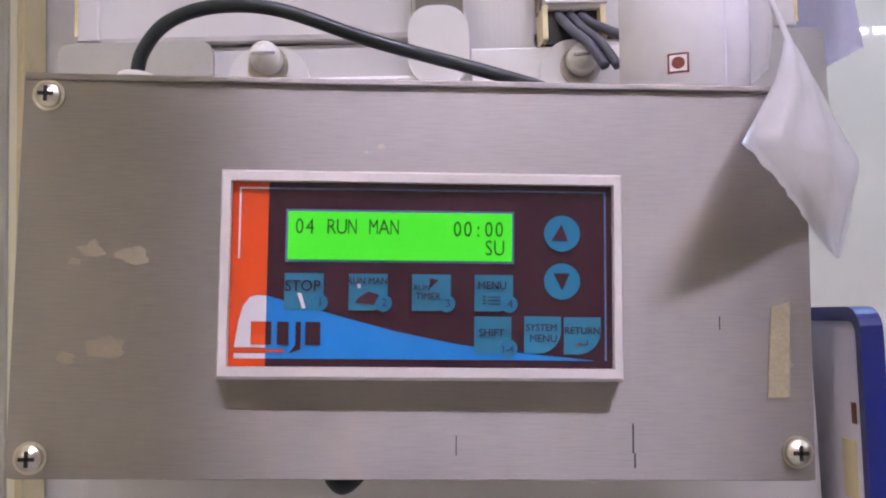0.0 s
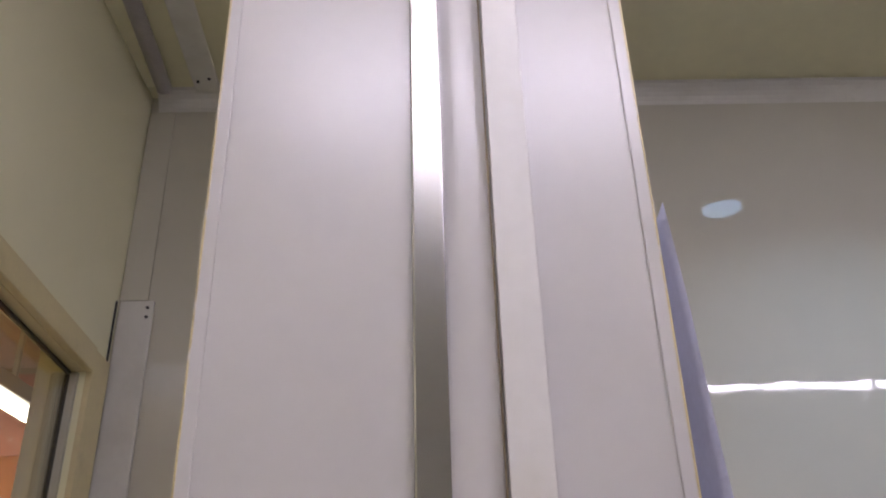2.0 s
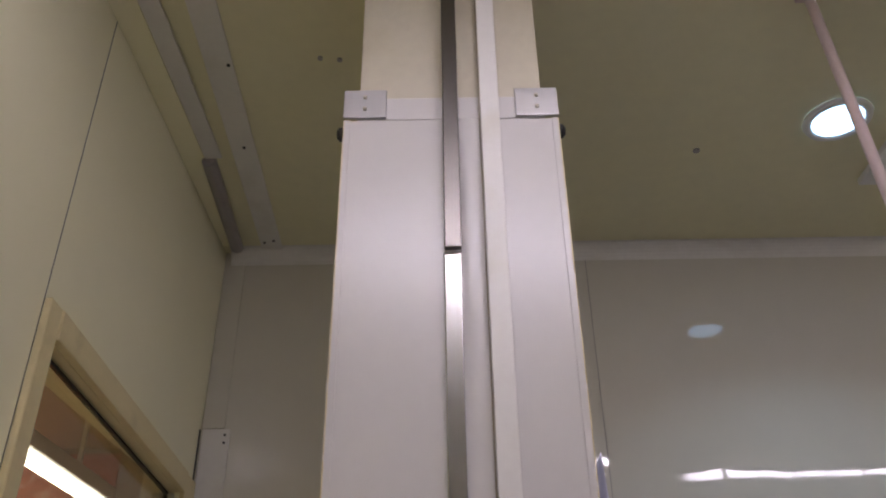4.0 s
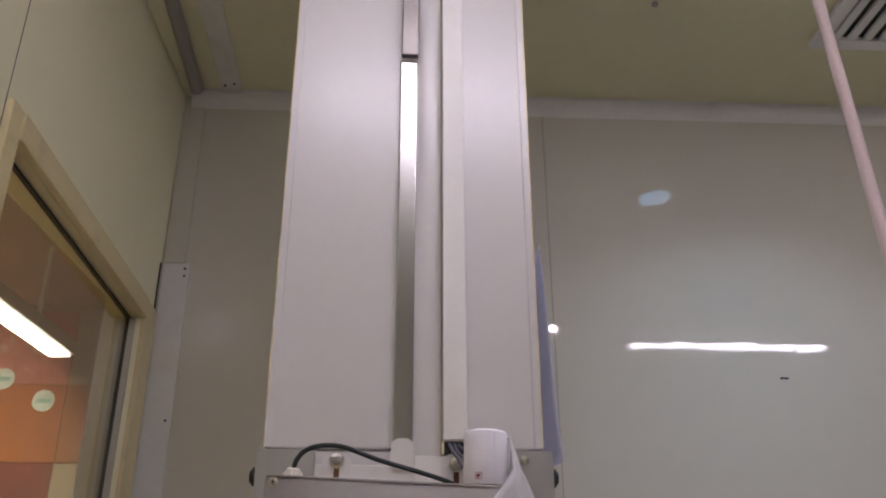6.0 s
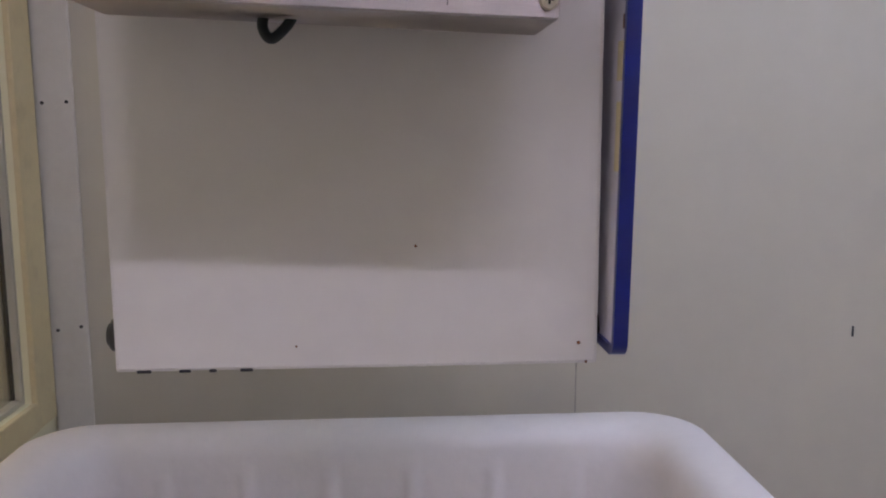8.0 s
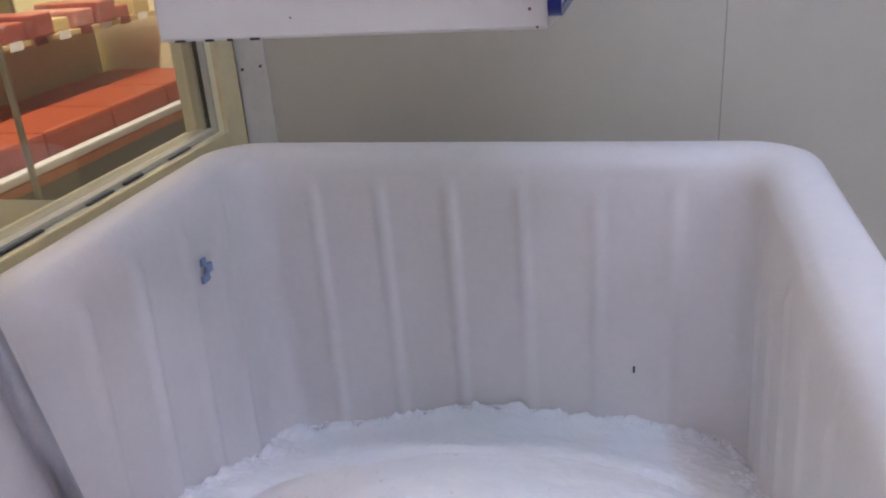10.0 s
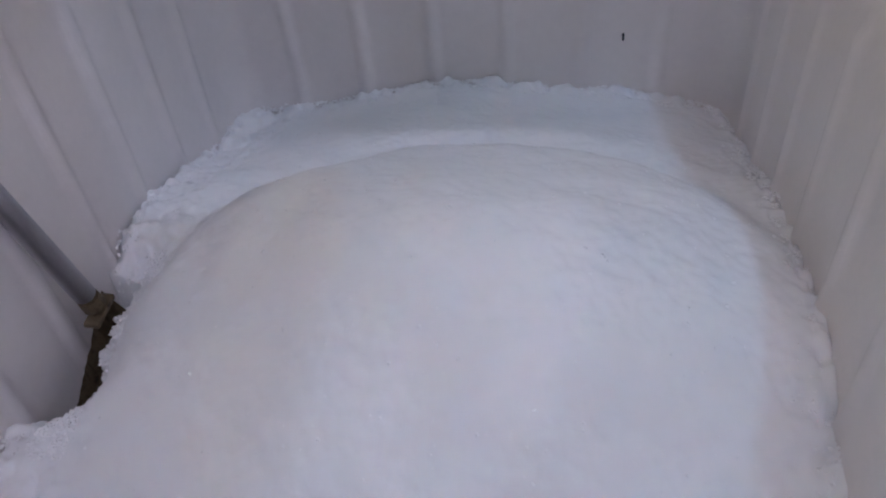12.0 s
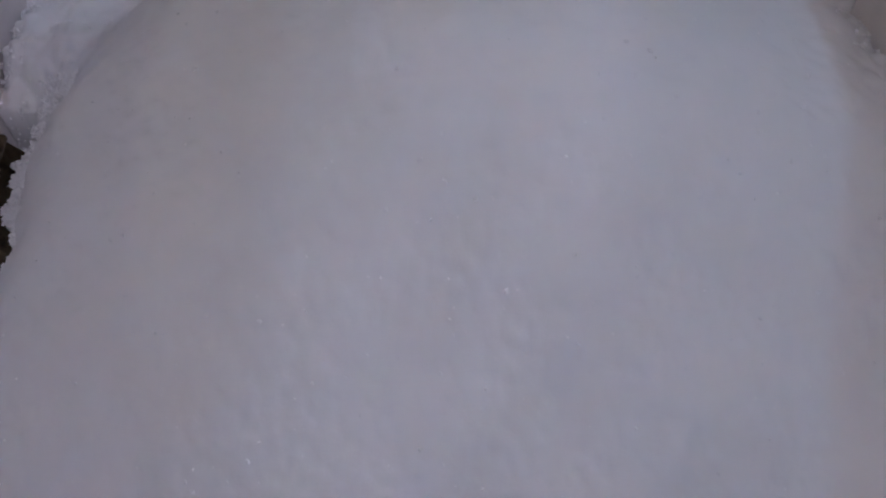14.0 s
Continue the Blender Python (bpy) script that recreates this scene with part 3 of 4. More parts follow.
# steel guide strips
part("guide_strip", block(0.002, 0.028, CY - 0.010, CY - 0.001, 1.684, 2.285, 0.002), STEEL_STRIP, chute, "polished steel strip with a bright edge")
part("guide_strip", block(0.003, 0.029, CY - 0.022, CY - 0.011, 2.288, ZC - 0.001, 0.002), DARK_STEEL, chute, "dull steel upper strip")
cover = bmesh.new()
prof = [(0.030 + 0.034 * k / 12, CY - 0.0005 - 0.0035 * math.sin(math.pi * k / 12)) for k in range(13)]
lows, highs = ([cover.verts.new((x, y, z)) for x, y in prof] for z in (1.668, 2.552))
for k in range(12):
    cover.faces.new((lows[k], lows[k + 1], highs[k + 1], highs[k]))
cover.faces.new(lows[::-1])
cover.faces.new(highs)
bmesh.ops.recalc_face_normals(cover, faces=cover.faces)
part("bulged_cover", cover, WHITE_PANEL, chute)
part("strip_end_tab", outline(rounded(0.000, 0.030, 1.655, 1.695, 0.012), 0.002, CY - 0.0125), TRIM, chute, "rounded pale end tab")
# cable trunking with an open lower end
trunk = part("trunking", block(0.068, 0.098, CY - 0.015, CY - 0.001, 1.691, ZC - 0.001, 0.002), TRUNK, chute, "white cable trunking")
part("trunking_lid", block(0.0672, 0.0988, CY - 0.017, CY - 0.0145, 1.693, ZC - 0.001, 0.0012), TRUNK, trunk)
part("joint_line", block(0.0652, 0.0664, CY - 0.006, CY - 0.0005, 1.692, ZC - 0.001), mat("dirty_joint", (0.34, 0.28, 0.18), 0.7, vary=0.3, scale=20), chute, "dirty joint beside the trunking")
part("open_end", block(0.066, 0.096, CY - 0.012, CY - 0.0005, 1.674, 1.6905), DARK_HOLE, chute, "dark open end of the trunking")
part("end_lip", block(0.0655, 0.068, CY - 0.02, CY - 0.001, 1.674, 1.6905), CREAM, chute)
part("end_lip", block(0.094, 0.0965, CY - 0.02, CY - 0.001, 1.674, 1.6905), CREAM, chute)
for k, (x, e) in enumerate(((0.074, 0.081), (0.080, 0.087), (0.086, 0.104))):
    smooth(part("wire", cable([(x, CY - 0.008, 1.705), (x, CY - 0.009, 1.692), (x + 0.003, CY - 0.015, 1.684), ((x + e) / 2 + 0.002, CY - 0.024, 1.676), (e + 0.004, CY - 0.030, 1.668), (e + 0.010, CY - 0.036, 1.655)], 0.0024), GREY_WIRE, chute, "thin grey control wire"))
part("lower_cover", block(0.0305, 0.112, CY - 0.0105, CY - 0.008, 1.59, 1.6735, 0.001), TRUNK, chute, "cream plate under the trunking")
# key-hole hanging bolts of the control box
for bx, zb in ((-0.068, 1.668), (0.084, 1.664)):
    tab = part("hanger_tab", outline(rounded(bx - 0.0195, bx + 0.0195, 1.60, 1.676, 0.0165, 10), 0.002, CY - 0.0130), TRIM, chute, "grey-white hanger tab")
    smooth(part("bolt_cap", rod((bx, CY - 0.027, zb), (bx, CY - 0.0135, zb), 0.0066, 0.0078, bevel=0.0025), WHITE_CAP, tab, "white plastic bolt head"))
    part("bolt_slot", block(bx - 0.0055, bx + 0.0055, CY - 0.0276, CY - 0.0266, zb - 0.0006, zb + 0.0006), GREY_CONDUIT, tab)
    part("key_slot", block(bx - 0.0035, bx + 0.0035, CY - 0.0140, CY - 0.0131, 1.622, zb - 0.006), RUST_SPOT, tab)
    part("bolt_washer", outline(disc(bx, zb - 0.002, 0.0098), 0.0008, CY - 0.0142), SCREW, tab)
back = part("hanger_plate", block(-0.115, 0.135, CY - 0.0075, CY - 0.0005, 1.50, 1.662, 0.002), TRIM, chute, "pale hanger plate")
# marks on the lower duct
for x, z, r in ((0.06, 1.328, 0.0012), (0.184, 1.252, 0.0014), (0.190, 1.237, 0.0012), (-0.03, 1.253, 0.0009)):
    part("rust_mark", outline(disc(x, z, r, 8), 0.0006, CY + 0.0032), RUST_SPOT, chute)
for x, w in ((-0.148, 0.010), (-0.117, 0.008), (-0.072, 0.009), (-0.095, 0.005)):
    part("chipped_edge", block(x, x + w, CY + 0.0030, CY + 0.006, 1.2346, 1.2366), BLACK_MARK, chute)

# ---------------------------------------------------------------- control box
FACE = 0.012
control = thing("control_box", "brushed stainless steel control box with lit keypad, hung on the chute", "control box", pose(0.001, FACE, 1.557, 0, 2.5, 0))
W2, H2 = 0.146, 0.0735
part("housing", block(-W2, W2, 0.001, 0.082, -H2, H2, 0.003, seg=3), STEEL, control, "stained brushed steel housing")
part("front_plate", block(-W2 + 0.001, W2 - 0.001, 0.0, 0.0012, -H2 + 0.001, H2 - 0.001), STEEL, control)
part("top_lip", block(-W2 + 0.002, W2 - 0.002, -0.0016, 0.0, H2 - 0.003, H2 - 0.0005, 0.0006), STEEL, control)
for sx, sz in ((-0.136, 0.065), (-0.1365, -0.0655), (0.1385, -0.0625), (0.138, 0.066)):
    sc = smooth(part("corner_screw", rod((sx, -0.003, sz), (sx, 0.0, sz), 0.0042, 0.005, bevel=0.001), SCREW, control, "cross-head screw"))
    for a, b in ((0.0028, 0.0007), (0.0007, 0.0028)):
        part("cross_slot", block(sx - a, sx + a, -0.0034, -0.0029, sz - b, sz + b), DARK_HOLE, sc)
    part("screw_washer", outline(disc(sx, sz, 0.0058), 0.0006, -0.0006), SCREW, sc)

G = 0.0002035   # one unit of the keypad drawing


def U(a):
    return (a - 743) * G + 0.001


def V(b):
    return (490 - b) * G


bez = bmesh.new()
o = (U(387), U(1101), V(673), V(304))
i1 = (U(394), U(1094), V(666), V(311))
i2 = (U(408), U(1081), V(650), V(326))
loops = []
for (a, b, c, d), y in ((o, 0.0), (o, -0.004), (i1, -0.0085), (i2, -0.0085), (i2, -0.0045)):
    loops.append([bez.verts.new((x, y, z)) for x, z in ((a, c), (b, c), (b, d), (a, d))])
for p, q in zip(loops, loops[1:]):
    for k in range(4):
        bez.faces.new((p[k], p[(k + 1) % 4], q[(k + 1) % 4], q[k]))
bmesh.ops.recalc_face_normals(bez, faces=bez.faces)
part("bezel", bez, BEZEL, control, "chamfered pale plastic bezel")
KY = -0.005
pad = part("keypad", block(U(408), U(1081), KY, -0.001, V(650), V(326)), PURPLE, control, "dark purple membrane keypad")


def art(name, pts, material, lift, label=""):
    return part(name, outline([(U(a), V(b)) for a, b in pts], 0.0002, KY - lift), material, pad, label)


art("orange_band", [(409, 649), (472, 649), (472, 327), (409, 327)], ORANGE, 0.0004)
swoosh = [(472, 636)] + [(1050 - k * 0 , 636) for k in (0,)] + [(900, 622), (800, 608), (700, 588), (600, 562), (540, 545), (472, 527)]
art("blue_swoosh", swoosh, SKY_BLUE, 0.0004, "blue curved swoosh")
art("white_swoosh", [(418, 617), (472, 617), (472, 527), (455, 526), (443, 530), (432, 545), (425, 570)], KEY_WHITE, 0.0006)
art("white_bar", [(418, 636), (472, 636), (472, 627), (418, 627)], KEY_WHITE, 0.0006)
for a, b, c, d in ((424, 336, 472, 339), (421, 336, 424, 462)):
    art("white_line", [(a, d), (c, d), (c, b), (a, b)], KEY_WHITE, 0.0006)
for a, b, c, d in ((472, 336, 1070, 339), (1067, 336, 1070, 636)):
    art("blue_line", [(a, d), (c, d), (c, b), (a, b)], KEY_LINE, 0.0004)
# maker's mark as plain shapes
for a, c, m_ in ((447, 472, ORANGE), (472, 482, PURPLE), (492, 512, PURPLE), (524, 533, PURPLE), (541, 567, PURPLE)):
    art("mark_block", [(a, 612), (c, 612), (c, 572), (a, 572)], m_, 0.0008)
art("mark_rule", [(418, 625), (505, 625), (505, 620), (418, 620)], ORANGE, 0.0008)
art("mark_tail", [(513, 627), (533, 620), (533, 612), (524, 612)], PURPLE, 0.0009)
# display
art("display_edge", [(503, 467), (906, 467), (906, 374), (503, 374)], KEY_LINE, 0.0006)
art("display", [(507, 463), (902, 463), (902, 378), (507, 378)], LCD, 0.0009, "glowing green liquid crystal display")
TY = KY - 0.0013
for word, column, b in (("04 RUN MAN", 0, 406), ("00:00", 15, 408), ("SU", 18, 441)):
    for k, letter in enumerate(word):
        if letter != " ":
            lettering(letter, 0.0078, LCD_INK, pad, U(527.5 + 18.5 * (column + k)), TY, V(b), "display_text", "CENTER", 0.62 if letter in "MN" else 0.80)


def key(a, b, c, d, cut, name="key"):
    """A button with its lower right corner cut in a curve."""
    pts = [(a, d), (a, b), (c, b)]
    n = 6
    pts += [(c - cut * (1 - math.cos(radians(90 * k / n))), d - cut + cut * math.sin(radians(90 * k / n))) for k in range(n + 1)]
    return art(name, pts, TEAL, 0.0008, "dull blue membrane button")


for a, num in ((503, "1"), (615, "2"), (726, "3"), (836, "4")):
    key(a, 487, a + 68, 551, 26)
    art("key_badge", [(x / G + 743 - 0.001 / G, 490 - z / G) for x, z in disc(U(a + 61), V(538), 15 * G, 20)], TEAL_DISC, 0.0010)
    lettering(num, 0.0040, KEY_INK, pad, U(a + 63), TY, V(538), "key_text")
key(836, 560, 901, 625, 24)
art("key_badge", [(x / G + 743 - 0.001 / G, 490 - z / G) for x, z in disc(U(895), V(616), 17 * G, 20)], TEAL_DISC, 0.0010)
lettering("1-4", 0.0036, KEY_INK, pad, U(894), TY, V(617), "key_text")
key(924, 559, 989, 624, 40)
key(994, 560, 1059, 625, 40)
for word, a, b, sz in (("STOP", 535, 510, 0.0056), ("RUN MAN", 648, 500, 0.0033), ("RUN", 743, 511, 0.0030), ("TIMER", 754, 526, 0.0034), ("MENU", 867, 506, 0.0040),
                       ("SHIFT", 866, 589, 0.0038), ("SYSTEM", 954, 579, 0.0035), ("MENU", 957, 598, 0.0038), ("RETURN", 1026, 584, 0.0036)):
    lettering(word, sz, PURPLE, pad, U(a), TY, V(b), "key_text", "CENTER", 0.95)
art("key_icon", [(626, 538), (660, 541), (668, 524), (650, 518), (634, 528)], PURPLE, 0.0011)
art("key_icon", [(757, 512), (757, 494), (772, 497)], PURPLE, 0.0011)
for k in range(3):
    art("key_icon", [(851, 527 + 6 * k), (855, 527 + 6 * k), (855, 524 + 6 * k), (851, 524 + 6 * k)], PURPLE, 0.0011)
    art("key_icon", [(859, 527 + 6 * k), (882, 527 + 6 * k), (882, 525 + 6 * k), (859, 525 + 6 * k)], KEY_INK, 0.0011)
art("key_icon", [(1014, 608), (1024, 604), (1024, 612)], BROWN_INK, 0.0011)
art("key_icon", [(1023, 609), (1036, 609), (1036, 600), (1034, 600), (1034, 607), (1023, 607)], KEY_INK, 0.0011)
for b, tri in ((412, ((972, 425), (1001, 425), (990, 396))), (497, ((976, 483), (1004, 483), (991, 513)))):
    art("round_key", [(x / G + 743 - 0.001 / G, 490 - z / G) for x, z in disc(U(991), V(b), 32 * G, 40)], TEAL_DISC, 0.0008, "round blue arrow button")
    art("arrow", list(tri), PURPLE, 0.0011)
art("worn_spot", [(526, 522), (533, 522), (541, 548), (535, 549)], KEY_WHITE, 0.0013)
art("worn_spot", [(630, 505), (636, 505), (636, 512), (631, 513)], KEY_WHITE, 0.0013)
# scratches and tape residue on the box face
for a, b, c, d in ((806, 770, 808, 805), (1121, 748, 1124, 800), (1124, 800, 1127, 826), (1281, 556, 1283, 580)):
    part("scratch", block(U(a), U(c), -0.0002, 0.0005, V(d), V(b)), BLACK_MARK, control)
part("tape_residue", outline([(0.128, -0.043), (0.136, -0.043), (0.137, -0.008), (0.130, -0.010)], 0.0006, -0.0004), mat("tape_residue", (0.42, 0.36, 0.24), 0.45, 0.3, vary=0.2, scale=60), control, "brownish tape residue")
STAIN = mat("steel_stain", (0.47, 0.41, 0.34), 0.5, 1.0, vary=0.12, scale=60)
stain_rng = random.Random(3)
for a, b, r in ((158, 448, 26), (228, 458, 30), (190, 622, 34), (118, 640, 18), (128, 470, 12), (667, 255, 8), (640, 265, 6), (1402, 640, 14)):
    pts = []
    for k in range(22):
        t = 2 * math.pi * k / 22
        w = r * (0.7 + 0.45 * noise.noise(Vector((math.cos(t) * 1.7 + a, math.sin(t) * 1.7 + b, 0.3))))
        pts.append((U(a + 1.25 * w * math.cos(t)), V(b + 0.75 * w * math.sin(t))))
    part("water_stain", outline(pts, 0.0004, -0.0002), STAIN, control, "brownish dried stain")
# cable gland and cables
gl = part("cable_gland", rod((-0.1215, 0.048, H2 - 0.001), (-0.1215, 0.048, H2 + 0.010), 0.0125, seg=8, bevel=0.002), WHITE_CAP, control, "white plastic cable gland")
smooth(part("gland_nut", rod((-0.1215, 0.048, H2 + 0.010), (-0.1215, 0.048, H2 + 0.014), 0.0095, 0.007), WHITE_CAP, gl))
smooth(part("control_cable", cable([(-0.1215, 0.048, H2 + 0.012), (-0.1185, 0.047, H2 + 0.024), (-0.108, 0.045, H2 + 0.036), (-0.088, 0.042, H2 + 0.0420), (-0.060, 0.040, H2 + 0.0405), (-0.02, 0.042, H2 + 0.0285),
                                    (0.03, 0.046, H2 + 0.017), (0.062, 0.050, H2 + 0.009), (0.085, 0.058, H2 + 0.001), (0.095, 0.066, H2 - 0.008)], 0.0030), RUBBER, control, "black rubber cable"))
smooth(part("cable_loop", cable([(-0.036, 0.06, -H2 + 0.006), (-0.037, 0.058, -H2 - 0.006), (-0.031, 0.056, -H2 - 0.013), (-0.022, 0.058, -H2 - 0.005), (-0.016, 0.06, -H2 + 0.006)], 0.0036), RUBBER, control, "short black cable loop"))
smooth(part("side_cable", cable([(W2 - 0.004, 0.06, 0.025), (W2 + 0.010, 0.06, 0.022), (W2 + 0.014, 0.058, 0.008), (W2 + 0.010, 0.058, -0.006), (W2 - 0.004, 0.06, -0.010)], 0.0036), RUBBER, control, "short black cable bend"))
smooth(part("pin", rod((-0.097, 0.05, H2 - 0.001), (-0.097, 0.05, H2 + 0.003), 0.003), DARK_HOLE, control))

# ---------------------------------------------------------------- label roll on the box
roll = thing("label_roll", "white paper label roll standing on the control box, end hanging", "paper roll", pose(0.1145, 0.046, 1.6275, 0, 2.0, 0))
R, HR = 0.0262, 0.0655
rb = bmesh.new()
prof = [(R - 0.001, 0.0), (R, 0.001), (R, HR - 0.004), (R - 0.0015, HR - 0.001), (R - 0.005, HR), (0.016, HR - 0.0005), (0.016, 0.0)]
prev = None
for k in range(49):
    a = 2 * math.pi * k / 48
    row = [rb.verts.new((r * math.cos(a), r * math.sin(a), z)) for r, z in prof]
    if prev:
        for i in range(len(prof)):
            rb.faces.new((prev[i], row[i], row[(i + 1) % len(prof)], prev[(i + 1) % len(prof)]))
    prev = row
bmesh.ops.remove_doubles(rb, verts=rb.verts, dist=1e-5)
bmesh.ops.recalc_face_normals(rb, faces=rb.faces)
smooth(part("paper_coil", rb, PAPER, roll))


def on_roll(name, a0, a1, z0, z1, r, material, parent):
    bm = bmesh.new()
    n = 5
    cols = [[bm.verts.new((rr * math.sin(a), -rr * math.cos(a), z)) for rr, z in ((r, z0), (r, z1))] for a, rr in ((a0 + (a1 - a0) * k / n, r) for k in range(n + 1))]
    for p, q in zip(cols, cols[1:]):
        bm.faces.new((p[0], q[0], q[1], p[1]))
    return part(name, bm, material, parent)


mk = -0.40
on_roll("printed_square", mk - 0.155, mk + 0.155, 0.0055, 0.0135, R + 0.0002, BROWN_INK, roll)
on_roll("printed_field", mk - 0.125, mk + 0.125, 0.0063, 0.0127, R + 0.0004, PAPER, roll)
dot = bmesh.new()
dot.faces.new([dot.verts.new(((R + 0.0006) * math.sin(mk + 0.095 * math.cos(t)), -(R + 0.0006) * math.cos(mk + 0.095 * math.cos(t)), 0.0095 + 0.0024 * math.sin(t))) for t in (2 * math.pi * k / 20 for k in range(20))])
part("printed_dot", dot, BROWN_INK, roll)
on_roll("paper_edge", 0.30, 0.33, 0.0005, HR - 0.004, R + 0.0003, LILAC, roll)


def sheet_between(left, right, n, across, bulge, origin):
    """A thin curved sheet spanned between two edge lines."""
    bm = bmesh.new()
    o = Vector(origin)
    rows = []
    for a, b in zip(spline(left, n), spline(right, n)):
        rows.append([bm.verts.new(a.lerp(b, k / across) - o + Vector((0.2, -1, 0.1)) * bulge * math.sin(math.pi * k / across) * (a - b).length / 0.07
                                  + Vector((0, 0.0012 * noise.noise(a.lerp(b, k / across) * 70), 0))) for k in range(across + 1)])
    for p, q in zip(rows, rows[1:]):
        for k in range(across):
            bm.faces.new((p[k], p[k + 1], q[k + 1], q[k]))
    bmesh.ops.solidify(bm, geom=list(bm.faces), thickness=0.0003)
    return bm


ORIGIN = (0.1145, 0.046, 1.6275)


def straight(points, n):
    pts = [Vector(p) for p in points]
    return [a.lerp(b, k / n) for a, b in zip(pts, pts[1:]) for k in range(n)] + [pts[-1]]


def hanging_film():
    """Stiff backing paper that twists off the roll, with a torn lower edge."""
    left = straight([(0.1435, 0.040, 1.686), (0.1445, 0.030, 1.666), (0.144, 0.018, 1.645), (0.129, -0.006, 1.622), (0.1095, -0.024, 1.5955),
                     (0.121, -0.014, 1.5885), (0.133, -0.003, 1.581), (0.1485, 0.010, 1.571), (0.1625, 0.0195, 1.561)], 5)
    right = straight([(0.1450, 0.044, 1.688), (0.1500, 0.041, 1.672), (0.157, 0.038, 1.650), (0.165, 0.035, 1.631), (0.1775, 0.030, 1.600),
                      (0.1770, 0.029, 1.592), (0.173, 0.027, 1.580), (0.169, 0.024, 1.570), (0.1642, 0.0208, 1.5605)], 5)
    bm = bmesh.new()
    o = Vector(ORIGIN)
    rows = []
    for i, (a, b) in enumerate(zip(left, right)):
        row = []
        for k in range(13):
            u = k / 12
            p = a.lerp(b, u)
            fold = 0.0045 * math.sin(math.pi * u) * min(1.0, (a - b).length / 0.05)
            fold += 0.0022 * abs(math.sin(2.6 * math.pi * u + 0.16 * i)) * min(1.0, (a - b).length / 0.04)
            ragged = 0.0008 * noise.noise(p * 420) if k == 0 and i > 20 else 0.0
            row.append(bm.verts.new(p - o + Vector((0.15, -1, 0.1)) * fold + Vector((ragged, 0.001 * noise.noise(p * 90), ragged))))
        rows.append(row)
    for p, q in zip(rows, rows[1:]):
        for k in range(12):
            bm.faces.new((p[k], p[k + 1], q[k + 1], q[k]))
    bmesh.ops.solidify(bm, geom=list(bm.faces), thickness=0.0003)
    return bm


smooth(part("loose_end", hanging_film(), FILM_BACK, roll, "glossy translucent backing paper hanging loose"))
smooth(part("unrolled_turn", sheet_between([(0.1375, 0.060, 1.690), (0.139, 0.058, 1.660), (0.139, 0.058, 1.631)], [(0.1440, 0.038, 1.685), (0.1412, 0.021, 1.656), (0.134, 0.008, 1.631)], 6, 6, 0.002, ORIGIN), FILM_BACK, roll))

# ---------------------------------------------------------------- papers and board at the chute's side
def curled_papers():
    bm = bmesh.new()
    rows = []
    for i in range(25):
        t = i / 24
        z = 1.965 - 0.30 * t
        lean = 0.001 + 0.003 * t + 0.003 * math.sin(3.0 * t)
        reach = 0.004 + 0.018 * t + 0.003 * math.sin(7 * t)
        rows.append([bm.verts.new((CX1 + 0.005 + lean + 0.004 * math.sin(2.2 * k / 8) + (0.010 * t * t) * (k / 8) ** 2, CY + 0.13 - (0.13 + reach) * k / 8, z + 0.012 * (k / 8) * (1 - t))) for k in range(9)])
    for p, q in zip(rows, rows[1:]):
        for k in range(8):
            bm.faces.new((p[k], p[k + 1], q[k + 1], q[k]))
    bmesh.ops.solidify(bm, geom=list(bm.faces), thickness=0.003)
    return bm


sheets = tagged(smooth(part("paper_sheet", curled_papers(), LILAC)), "curled lilac-white paper sheet hung on the chute's side", "papers")

board = thing("blue_rimmed_board", "white board with a thick blue rim hung on the chute's side", "board", pose(0.2060, 0.0, 1.248, 0, 0.9, 0))
bz, by0, by1 = 0.292, 0.090, 0.30
part("face", block(-0.0015, 0.004, by0 + 0.0045, by1 - 0.0045, 0.0065, bz - 0.0065), BOARD_WHITE, board, "stained white board face")
rim_pts = rounded(by0, by1, 0.0, bz, 0.012)
rin_pts = rounded(by0 + 0.005, by1 - 0.005, 0.007, bz - 0.007, 0.006)
rim = bmesh.new()
A, B, C, D = ([rim.verts.new((x, y, z)) for y, z in pts] for x, pts in ((-0.004, rim_pts), (-0.004, rin_pts), (0.007, rin_pts), (0.007, rim_pts)))
for p, q in ((A, B), (B, C), (C, D), (D, A)):
    for k in range(len(p)):
        rim.faces.new((p[k], p[(k + 1) % len(p)], q[(k + 1) % len(p)], q[k]))
bmesh.ops.recalc_face_normals(rim, faces=rim.faces)
part("rim", rim, BLUE_RIM, board, "thick blue plastic rim")
part("peeled_label", block(-0.0030, -0.0014, 0.100, 0.112, 0.135, 0.185, 0.0006), CREAM, board, "peeling cream label remnant")
part("stain", block(-0.0022, -0.0014, 0.102, 0.106, 0.236, 0.246, 0.0003), RUST_SPOT, board)
part("smear", block(-0.0024, -0.0014, 0.104, 0.116, 0.200, 0.228, 0.0004), CREAM, board)

# ---------------------------------------------------------------- tub and ice
TX0, TX1, TY0, TY1, TZ = -0.565, 0.566, -0.45, 0.905, 0.925
tub = thing("ice_tub", "large white insulated plastic tub with ribbed inner walls and thick rim", "tub", pose(0, 0, 0))
NP = 720


